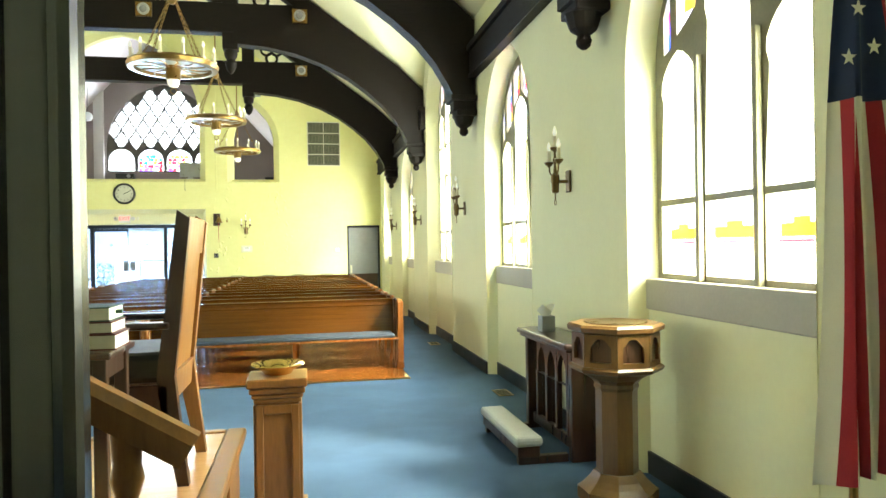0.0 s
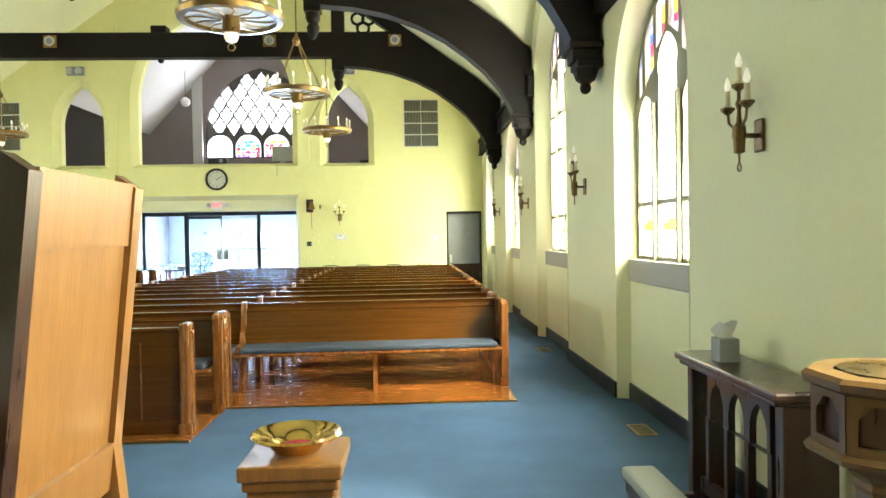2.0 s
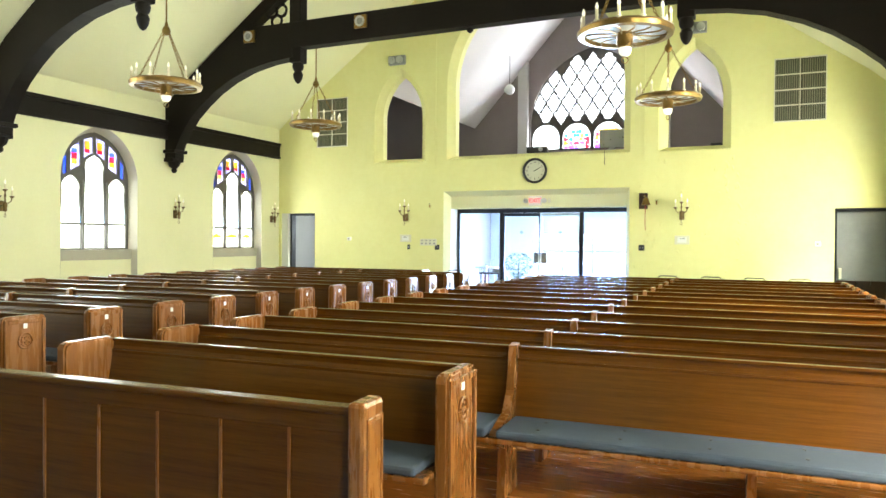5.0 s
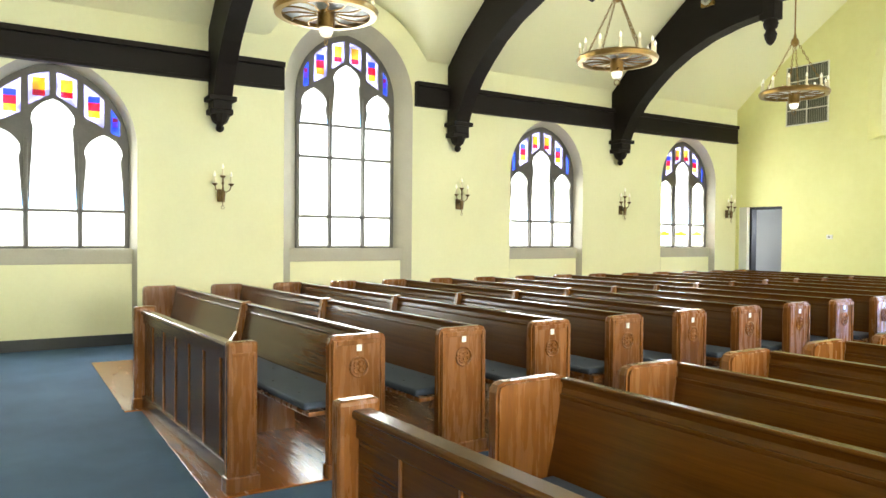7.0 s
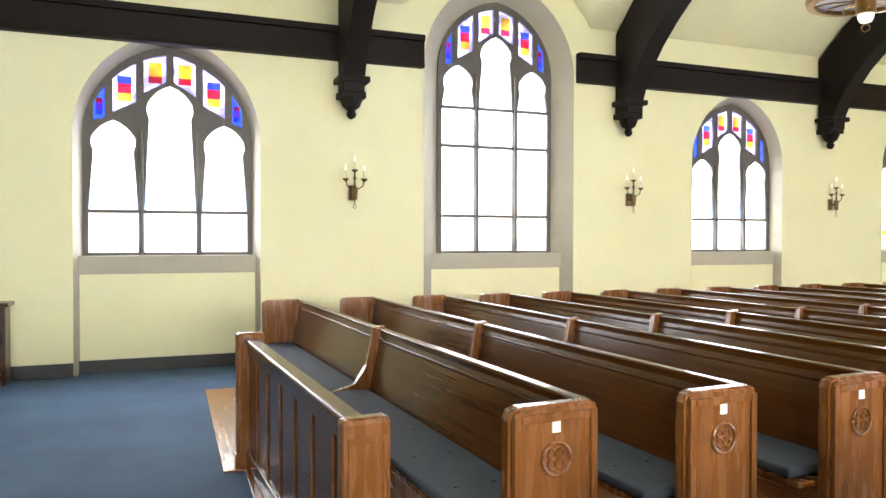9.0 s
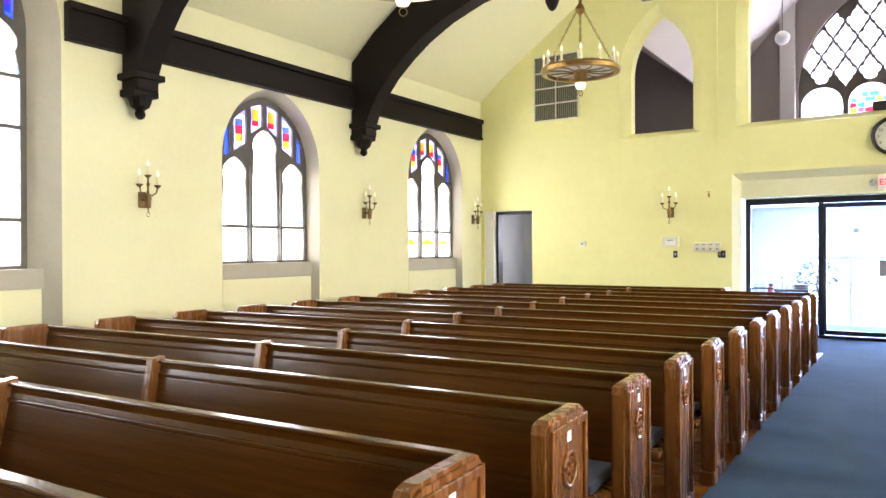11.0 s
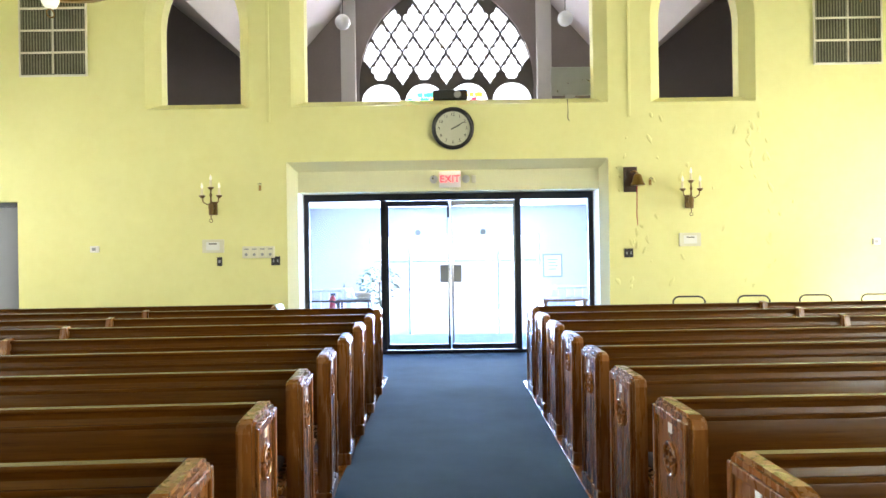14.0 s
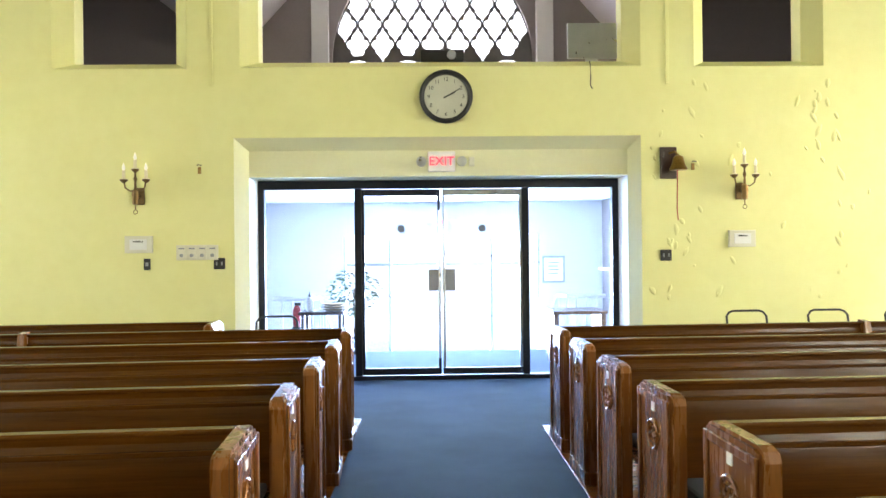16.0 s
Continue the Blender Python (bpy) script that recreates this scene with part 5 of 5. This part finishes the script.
for x0, x1 in ((X0 + 0.07, -5.93), (-3.92, X1 - 0.07)):
    part("sidelight", B(x0, x1, YD - 0.004, YD + 0.004, 0.05, 2.20), G_CLEAR, de).visible_shadow = False

# ---- lobby beyond the doors ----
MARK[:] = [0.13, 0.0]
LX0, LX1, YW = -8.3, -1.85, 26.3
struct("floor_lobby", B(LX0, LX1, YB + 0.7, 23.2, -0.3, -0.002), M_CARPET, "blue carpet of the lobby landing")
for k in range(5):
    struct("stair_step", B(-6.9, -3.2, 23.2 + 0.3 * k, 23.5 + 0.3 * k, -1.2, -0.17 * (k + 1), 0.006), M_CARPET, "carpeted step down to the street doors")
struct("floor_lobby_low", B(LX0, LX1, 24.7, YW + 0.2, -1.2, -0.86), M_LOBBY, "pale floor before the street doors")
struct("floor_lobby_left", B(LX0, -6.9, 23.2, 24.7, -1.2, -0.003), M_LOBBY, "raised landing beside the stairs")
struct("floor_lobby_right", B(-3.2, LX1, 23.2, 24.7, -1.2, -0.003), M_LOBBY, "raised landing beside the stairs")
struct("wall_lobby_left", B(LX0 - 0.2, LX0, YB + 0.34, YW + 0.2, -1.2, 3.2), M_TAUPE, "taupe lobby side wall")
struct("wall_lobby_right", B(LX1, LX1 + 0.2, YB + 0.34, YW + 0.2, -1.2, 3.2), M_TAUPE, "taupe lobby side wall")
struct("ceiling_lobby", B(LX0 - 0.2, LX1 + 0.2, YB + 0.345, YW + 0.2, 2.42, 2.60), M_WHITE, "white lobby ceiling")
ow = [(LX0 - 0.2, -1.2), (LX1 + 0.2, -1.2), (LX1 + 0.2, 2.6), (LX0 - 0.2, 2.6)]
gl = [(-6.85, -0.80), (-3.05, -0.80), (-3.05, 1.78), (-6.85, 1.78)]
struct("wall_facade", plate([ow, gl], lambda u, v, q: (u, YW + q, v), 0.25), M_LOBBY, "white lobby wall with wide street glazing")
sd = thing("window_street", "bright street glazing with pale metal frame and doors", "window")
sd["kind"] = "structure"
bm = bmesh.new()
for x in (-6.82, -5.95, -5.0, -4.0, -3.08):
    box(bm, x - 0.03, x + 0.03, YW + 0.06, YW + 0.14, -0.80, 1.78)
part("frame", bm, M_SILVER, sd)
bm = bmesh.new()
box(bm, -6.79, -3.11, YW + 0.062, YW + 0.138, 1.20, 1.26)
part("transom", bm, M_SILVER, sd)
part("pane", B(-6.84, -3.06, YW + 0.095, YW + 0.105, -0.79, 1.77), G_CLEAR, sd).visible_shadow = False
sky_lamp("daylight", (-4.95, YW + 0.5, 0.7), (-4.95, 15, 0.3), 5.2, 3.2, 1500, (0.42, 0.63, 1.0))
struct("ground", B(-400, 400, YW + 0.25, 900, -1.4, -0.95), M_ASPHALT, "pale forecourt outside in full sun")
exit_sign(-4.98, YW - 0.002, 2.02, 0.9)
for x, y in ((-6.0, 23.9), (-4.1, 23.9), (-6.6, 22.2), (-3.5, 22.2)):
    cl = thing("ceiling_light", "small round white ceiling light in the lobby", "ceiling light", "lobby lights", (x, y, 2.42))
    part("base", lathe(bmesh.new(), ((0.10, -0.03), (0.11, -0.02), (0.11, 0.0)), 16), M_BRONZE, cl)
    part("bowl", lathe(bmesh.new(), ((0.03, -0.085), (0.08, -0.065), (0.095, -0.03)), 16), M_DISK, cl, smooth=True)
for sx, s in ((-6.85, 1), (-3.25, -1)):
    rl = thing("stair_railing", "white metal stair railing with upright bars", "railing", "stair railings", (sx, 22.7, 0))
    pts = [(-s * 0.55, 0.0, 0.82), (0.0, 0.0, 0.82), (s * 0.03, 0.5, 0.80), (s * 0.06, 2.0, 0.0)]
    part("top_rail", tube(bmesh.new(), pts, 0.028, 8), M_WHITE, rl)
    for k in range(6):
        part("bar", tube(bmesh.new(), [(s * 0.03, 0.5 + 0.28 * k, 0.80 - 0.149 * k), (s * 0.03, 0.5 + 0.28 * k, -0.17 * k * 0.93 - 0.05)], 0.014, 6), M_WHITE, rl)
    for k in range(4):
        part("bar", tube(bmesh.new(), [(-s * 0.14 * k, 0.0, 0.82), (-s * 0.14 * k, 0.0, 0.0)], 0.014, 6), M_WHITE, rl)
pt = thing("ficus_plant", "bushy green ficus in a dark pot in the lobby", "plant", at=(-6.30, 23.05, -0.002))
part("pot", lathe(bmesh.new(), ((0.13, 0.0), (0.17, 0.30), (0.18, 0.32), (0.15, 0.31), (0.13, 0.27)), 18), M_BLACK, pt, smooth=True)
part("trunk", tube(bmesh.new(), [(0, 0, 0.26), (0.02, 0, 0.5), (-0.01, 0.01, 0.75), (0.01, 0, 0.95)], 0.018, 7), M_DARKWOOD, pt)
rng = random.Random(4)
bm = bmesh.new()
for k in range(620):
    a, r, z = rng.uniform(0, 6.28), 0.40 * math.sqrt(rng.random()), rng.uniform(0.55, 1.22)
    r *= max(0.25, 1 - ((z - 0.92) / 0.36) ** 2)
    p = Vector((r * math.cos(a), r * math.sin(a), z))
    d = Vector((math.cos(a) + rng.uniform(-.6, .6), math.sin(a) + rng.uniform(-.6, .6), rng.uniform(-.8, .3))).normalized()
    sdv = d.cross(Vector((rng.uniform(-1, 1), rng.uniform(-1, 1), 1))).normalized()
    L = rng.uniform(0.05, 0.085)
    vs = [bm.verts.new(p), bm.verts.new(p + d * L * 0.5 + sdv * L * 0.26), bm.verts.new(p + d * L), bm.verts.new(p + d * L * 0.5 - sdv * L * 0.26)]
    bm.faces.new(vs)
part("foliage", bm, M_LEAF, pt)
lt = thing("lobby_table", "small dark table in the lobby", "table", at=(-6.55, 21.7, -0.002))
part("top", B(-0.28, 0.28, -0.22, 0.22, 0.70, 0.74, 0.008), M_DARKWOOD, lt)
for x in (-0.25, 0.21):
    for y in (-0.19, 0.15):
        part("leg", B(x, x + 0.04, y, y + 0.04, 0.0, 0.70), M_DARKWOOD, lt)
bk = thing("offering_basket", "stack of dark brass offering plates on the lobby table", "plates", at=(-6.42, 21.7, 0.738))
for k in range(3):
    part("plate", lathe(bmesh.new(), ((0.09, 0.0), (0.15, 0.025), (0.155, 0.03), (0.14, 0.028), (0.085, 0.008)), 20, (0, 0, 0.03 * k)), M_BRASS, bk, smooth=True)
sn = thing("sanitizer_bottle", "clear pump bottle of hand sanitizer on the table", "bottle", at=(-6.72, 21.68, 0.738))
part("bottle", lathe(bmesh.new(), ((0.04, 0.0), (0.042, 0.14), (0.03, 0.17), (0.014, 0.18)), 14), M_WHITE, sn, smooth=True)
part("pump", lathe(bmesh.new(), ((0.014, 0.18), (0.014, 0.21), (0.005, 0.212), (0.005, 0.24), (0.02, 0.245)), 10), M_BLACK, sn)
fe = thing("fire_extinguisher", "red fire extinguisher on the lobby floor", "fire extinguisher", at=(-7.05, 22.6, -0.002))
part("tank", lathe(bmesh.new(), ((0.05, 0.45), (0.055, 0.46), (0.055, 0.68), (0.04, 0.72), (0.02, 0.74)), 14), M_RED, fe, smooth=True)
part("valve", B(-0.03, 0.05, -0.02, 0.02, 0.74, 0.78, 0.005), M_BLACK, fe)
part("wall_stand", B(-0.06, 0.06, -0.06, 0.06, 0.0, 0.45, 0.01), M_BLACK, fe)
nf = thing("notice_frame", "framed white notice on the lobby wall", "notice", at=(-2.80, YW, 1.10))
part("frame", B(-0.22, 0.22, -0.025, 0.0, -0.26, 0.26, 0.006), M_GREY, nf)
part("sheet", B(-0.18, 0.18, -0.028, -0.0245, -0.22, 0.22), M_WHITE, nf)
for k in range(4):
    part("text_bar", B(-0.11, 0.11 - 0.03 * (k % 2), -0.030, -0.0275, 0.12 - 0.07 * k, 0.145 - 0.07 * k), M_GREY, nf)
sh = thing("wall_shelf", "white wall shelf with small boxes in the lobby", "shelf", at=(-2.05, 23.6, 1.18))
part("board", B(-0.40, 0.20, -0.5, 0.5, -0.03, 0.0, 0.004), M_WHITE, sh)
part("bracket", B(0.10, 0.20, -0.4, 0.4, -0.12, -0.03), M_WHITE, sh)
for k, (dy, w, h, m) in enumerate(((-0.35, 0.10, 0.16, M_GREY), (-0.12, 0.16, 0.10, M_BLACK), (0.2, 0.08, 0.2, M_WHITE))):
    bx = thing("box", "small box on the lobby shelf", "box", "shelf boxes", (-2.10 - 0.1 * (k % 2), 23.6 + dy, 1.18))
    part("carton", B(-w / 2, w / 2, -w / 2, w / 2, 0.001, h, 0.004), m, bx)
pic = thing("framed_picture", "small framed print on the taupe lobby wall", "picture", at=(LX0, 24.0, 1.55))
part("frame", B(0.0, 0.025, -0.28, 0.28, -0.35, 0.35, 0.006), M_GREY, pic)
part("print", B(0.022, 0.028, -0.23, 0.23, -0.30, 0.30), M_WHITE, pic)
dk = thing("lobby_desk", "red-brown wooden desk in the lobby", "desk", at=(-3.30, 21.9, -0.002))
part("top", B(-0.35, 0.35, -0.3, 0.3, 0.66, 0.70, 0.008), M_PEWEND, dk)
for x in (-0.33, 0.27):
    part("side", B(x, x + 0.06, -0.28, 0.28, 0.0, 0.66), M_PEWEND, dk)

# ---- side rooms seen through the small doors ----
MARK[:] = [0.0, 0.0]
for nm, x0, x1, dr in (("left", -12.6, -9.6, DOOR_L), ("right", -0.2, 2.8, DOOR_R)):
    m = M_LOBBY if nm == "left" else M_TAUPE
    struct("wall_room_%s_back" % nm, B(x0, x1, 23.4, 23.6, -0.1, 2.9), m, "wall of the small side room")
    struct("wall_room_%s_a" % nm, B(x0 - 0.2, x0, YB + 0.345, 23.6, -0.1, 2.9), m, "wall of the small side room")
    struct("wall_room_%s_b" % nm, B(x1, x1 + 0.2, YB + 0.345, 23.6, -0.1, 2.9), m, "wall of the small side room")
    struct("floor_room_%s" % nm, B(x0, x1, YB + 0.3, 23.5, -0.2, -0.003), M_CARPET, "blue carpet of the side room")
    struct("ceiling_room_%s" % nm, B(x0 - 0.2, x1 + 0.2, YB + 0.345, 23.6, 2.7, 2.9), M_WHITE, "white ceiling of the side room")
    d = thing("door_%s" % nm, "dark-framed side doorway in the end wall", "door")
    d["kind"] = "structure"
    bm = bmesh.new()
    a, b, h = dr
    a2 = a + (0.20 if nm == "left" else 0.0)
    box(bm, a2, a2 + 0.05, YB + 0.12, YB + 0.30, 0.0, h, 0.004)
    box(bm, b - 0.05, b, YB + 0.12, YB + 0.30, 0.0, h, 0.004)
    box(bm, a2 + 0.05, b - 0.05, YB + 0.12, YB + 0.30, h - 0.06, h, 0.004)
    part("frame", bm, M_BRONZE, d)
    if nm == "left":
        part("white_jamb", B(a, a2 - 0.001, YB + 0.02, YB + 0.26, 0.0, h), M_WHITE, d, "white return beside the frame")
    else:
        lf = part("door_leaf", B(a + 0.052, b - 0.052, YB + 0.22, YB + 0.26, 0.82, h - 0.07, 0.004), M_GREY, d, "grey upper door panel")
        part("crash_bar", B(a + 0.09, a + 0.14, YB + 0.17, YB + 0.219, 0.84, 1.06, 0.008), M_IVORY, lf)
        part("kick_panel", B(a + 0.052, b - 0.052, YB + 0.22, YB + 0.26, 0.02, 0.815, 0.004), M_DARKWOOD, lf, "dark lower door panel")
# fill lamp added before the closed back wall to brighten the left side room
sky_lamp("daylight", (-10.4, 23.35, 1.7), (-10.9, 20, 1.3), 1.0, 1.0, 22, (0.88, 0.94, 1.0))
# unseen frame added round that lamp; the wall has no opening here
wr = thing("window_side_room", "unseen window frame added round the lamp that lights the small side room", "window", at=(-10.4, 23.4, 1.7))
wr["kind"] = "structure"
bm = bmesh.new()
for a in ((-0.55, -0.5, -0.55, 0.55), (0.5, 0.55, -0.55, 0.55), (-0.5, 0.5, 0.5, 0.55), (-0.5, 0.5, -0.55, -0.5), (-0.02, 0.02, -0.5, 0.5)):
    box(bm, a[0], a[1], -0.08, 0.0, a[2], a[3], 0.004)
part("frame", bm, M_WHITE, wr)
rk = thing("side_table", "dark low table in the small side room", "table", at=(-10.9, 21.6, -0.002))
part("top", B(-0.4, 0.4, -0.25, 0.25, 0.76, 0.80, 0.006), M_BLACK, rk)
for x in (-0.38, 0.34):
    part("leg", B(x, x + 0.04, -0.2, 0.2, 0.0, 0.76), M_BLACK, rk)

# ---- gallery behind the arches ----
struct("roof_gallery", B(XL - 0.6, XR + 0.6, YB + 0.34, YW + 0.4, 9.9, 10.0), M_BEAM, "dark outer roof over the gallery")
struct("floor_gallery", B(XL - 0.2, XR + 0.2, YB + 0.345, YW + 0.2, 2.95, 3.30), M_TAUPE, "gallery floor above the lobby")
GY = YW
gw = arch_pts(-4.95, 1.93, 4.35, 5.10, 7.45, 16)
ow = [(XL - 0.4, 3.30), (XR + 0.4, 3.30), (XR + 0.4, 9.9), (XL - 0.4, 9.9)]
struct("wall_gallery_back", plate([ow, gw], lambda u, v, q: (u, GY + q, v), 0.25), M_TAUPE, "taupe gallery wall with a great traceried window")
struct("wall_gallery_left", B(XL - 0.4, XL - 0.2, YB + 0.345, YW + 0.2, 3.30, 9.0), M_TAUPE, "taupe gallery side wall")
struct("wall_gallery_right", B(XR + 0.2, XR + 0.4, YB + 0.345, YW + 0.2, 3.30, 9.0), M_TAUPE, "taupe gallery side wall")
gal = [(XL - 0.3, 8.0), (-8.75, 5.18), (CX, 9.4), (2 * CX + 8.75, 5.18), (XR + 0.3, 8.0)]
struct("ceiling_gallery", loft([[(x, YB + 0.342, z) for x, z in gal], [(x, YW + 0.1, z) for x, z in gal]]), M_BALCEIL, "pale folded gallery ceiling")
for k, x in enumerate((-7.09, -2.81)):
    struct("trim_gallery_pier_%d" % (k + 1), B(x - 0.16, x + 0.16, GY - 0.16, GY - 0.001, 3.3, 7.6, 0.01), M_LOBBY, "pale pier beside the great window")

gw_ = thing("window_gallery", "great pointed gallery window with dark tracery and coloured panes", "window")
gw_["kind"] = "structure"
gc, gwid, gzs, gzt, gz0 = -4.95, 1.93, 5.10, 7.45, 4.35


def gal_arch(u):
    h = gzt - gzs
    k = (h * h - gwid * gwid) / (2 * gwid)
    r = gwid + k
    q = abs(u)
    return gzs + math.sqrt(max(0, r * r - (q + k) ** 2)) if q + k < r else gzs


def inside(u, z, m=0.05):
    return abs(u) < gwid - m and gz0 + m < z < gal_arch(u) - m


cells = []
cw = 2 * gwid / 4


def low_edge(u):
    """Top of the arched heads of the four lower lights, with the bar above them."""
    t = abs(((u + gwid) % cw) - cw / 2) / (cw / 2)
    return 4.80 + 0.43 * math.sqrt(max(0.0, 1 - t * t))


for k in range(4):
    c0 = -gwid + cw * (k + 0.5)
    cells.append((arch_pts(c0, cw / 2 - 0.055, gz0 + 0.05, 4.75, 5.16, 6), G_WHITE))
# reticulated cells: cusped pointed ogees in staggered rows
hw, hh = cw / 4 - 0.022, 0.345
HALF = ((0.0, -1.0), (0.10, -0.78), (0.34, -0.60), (0.60, -0.42), (0.58, -0.26), (0.88, -0.12), (0.97, 0.06), (0.84, 0.24), (0.50, 0.30), (0.52, 0.46), (0.36, 0.62), (0.12, 0.76))
OGEE = HALF + ((0.0, 1.0),) + tuple((-a, b) for a, b in HALF[:0:-1])
for r in range(6):
    zc = 5.46 + 0.385 * r
    for q in range(-8, 9):
        u = (q + (0.5 if r % 2 else 0.0)) * cw / 2
        if inside(u, zc, 0.10):
            cell = []
            for a, b in OGEE:
                x, z, n = u + hw * a, zc + hh * b, 0
                while (not inside(x, z) or z < low_edge(x)) and n < 20:
                    x, z, n = u + (x - u) * 0.88, zc + (z - zc) * 0.88, n + 1
                cell.append((x, z))
            cells.append(([(gc + x, z) for x, z in cell], G_WHITE))
cells = [([(gc + x, z) for x, z in lp], g) if i < 4 else (lp, g) for i, (lp, g) in enumerate(cells)]
part("tracery", plate([arch_pts(gc, gwid + 0.02, gz0 - 0.01, gzs, gzt + 0.02, 16)] + [lp for lp, g in cells], lambda u, v, q: (u, GY + 0.08 + q, v), 0.07), M_TRACERY, gw_, "dark reticulated tracery")
for lp, g in cells:
    part("pane", plate([lp], lambda u, v, q: (u, GY + 0.11 + q, v), 0.005), g, gw_).visible_shadow = False
# painted scenes of small leaded pieces in the two middle lights
rng = random.Random(11)
SCENE = ((G_SKYBLUE, G_GREEN, G_GREEN, G_YELLOW, G_RED, G_PURPLE), (G_SKYBLUE, G_YELLOW, G_RED, G_YELLOW, G_PURPLE, G_RED))
for side in range(2):
    c0, half = gc + cw * (side - 0.5), cw / 2 - 0.075
    for row in range(6):
        z1 = 5.08 - 0.115 * row
        wide = half * (0.45, 0.78, 0.95, 1.0, 1.0, 1.0)[row]
        n = (3, 4, 5, 5, 5, 5)[row]
        xs = [c0 - wide] + sorted(c0 + wide * (2 * (q + rng.uniform(-0.25, 0.25)) / n - 1) for q in range(1, n)) + [c0 + wide]
        for x0, x1 in zip(xs, xs[1:]):
            if rng.random() < 0.80:
                g = SCENE[side][min(5, max(0, row + rng.choice((-1, 0, 0, 1))))]
                d = rng.uniform(-0.02, 0.02)
                part("painted_pane", plate([[(x0 + 0.006, z1 - 0.108 + d), (x1 - 0.006, z1 - 0.108 - d), (x1 - 0.006, z1 + d), (x0 + 0.006, z1 - d)]], lambda x, v, q: (x, GY + 0.10 + q, v), 0.004), g, gw_).visible_shadow = False
sky_lamp("daylight", (-4.95, GY + 0.5, 5.9), (-4.95, 16, 4.5), 4.4, 3.6, 260, (0.92, 0.95, 1.0))
MARK[:] = [0.12, 0.0]
for x in (-7.08, -2.74):
    gb = thing("globe_lamp", "round white globe lamp hanging in the gallery", "pendant lamp", "gallery globes", (x, 24.5, 5.95))
    part("globe", lathe(bmesh.new(), [(max(0.02, 0.15 * math.cos(a)), 0.15 * math.sin(a)) for a in [-1.45 + 2.9 * q / 10 for q in range(11)]], 20), M_DISK, gb, smooth=True)
    part("cord", tube(bmesh.new(), [(0, 0, 0.15), (0, 0, 1.0)], 0.008, 6), M_BLACK, gb)
cm = thing("computer", "silver all-in-one computer seen from behind on the gallery sill", "computer", at=(-3.35, YB + 0.30, 3.55))
part("screen", B(-0.28, 0.28, 0.0, 0.03, 0.06, 0.46, 0.012), M_SILVER, cm)
part("stand", B(-0.09, 0.09, -0.08, 0.08, 0.0, 0.012, 0.003), M_SILVER, cm)
part("neck", B(-0.07, 0.07, 0.03, 0.05, 0.01, 0.2, 0.004), M_SILVER, cm)
pj = thing("projector", "black projector on the gallery sill", "projector", at=(-5.03, YB + 0.27, 3.55))
part("case", B(-0.24, 0.24, -0.10, 0.10, 0.0, 0.14, 0.02), M_BLACK, pj)
part("lens", face_on(lathe(bmesh.new(), ((0.05, 0.0), (0.05, 0.03), (0.035, 0.035)), 14, (0.10, 0.07, 0.0))), M_GREY, pj).matrix_basis = pose(0, -0.10, 0)
ms = thing("music_stand", "dark equipment stand on the gallery", "equipment", at=(-1.35, YB + 0.9, 3.30))
part("case", B(0.0, 0.35, -0.2, 0.2, 0.0, 0.36, 0.02), M_BLACK, ms)
part("paper", B(-0.22, 0.02, -0.1, 0.1, 0.0, 0.30, 0.01), M_WHITE, ms)
kb = thing("speaker", "black box loudspeaker in the gallery arch", "loudspeaker", at=(-2.15, YB + 0.6, 5.75))
part("case", B(-0.17, 0.17, -0.14, 0.14, -0.45, -0.05, 0.015), M_BLACK, kb)
part("hanger", tube(bmesh.new(), [(0, 0, -0.06), (0, 0, 1.0)], 0.02, 6), M_BLACK, kb)

# ---- stacking chairs behind the last row ----
MARK[:] = [0.0, 0.0]
def stack_chair():
    c = thing("stacking_chair", "black tubular stacking chair with a padded back by the end wall", "chair", "stacking chairs")
    for s in (-1, 1):
        part("side_frame", tube(bmesh.new(), [(s * 0.21, -0.22, 0.0), (s * 0.21, -0.20, 0.44), (s * 0.21, 0.16, 0.45), (s * 0.21, 0.24, 0.0)], 0.011, 7), M_BLACK, c)
    part("back_frame", tube(bmesh.new(), [(-0.20, -0.18, 0.43), (-0.20, -0.26, 0.80), (-0.17, -0.268, 0.838), (-0.13, -0.27, 0.852), (0.13, -0.27, 0.852), (0.17, -0.268, 0.838), (0.20, -0.26, 0.80), (0.20, -0.18, 0.43)], 0.011, 8), M_BLACK, c)
    part("back_pad", B(-0.185, 0.185, -0.265, -0.235, 0.50, 0.70, 0.012), M_DARKWOOD, c)
    part("seat_pad", B(-0.20, 0.20, -0.20, 0.20, 0.44, 0.49, 0.015), M_DARKWOOD, c)
    return c


sc1 = stack_chair()
sc1.matrix_basis = pose(-1.92, 19.42, 0, 0, 0, 180)
for x in (-1.10, -0.32, 0.46):
    copy_thing(sc1, pose(x, 19.42, 0, 0, 0, 180))
copy_thing(sc1, pose(-6.58, 19.42, 0, 0, 0, 180))
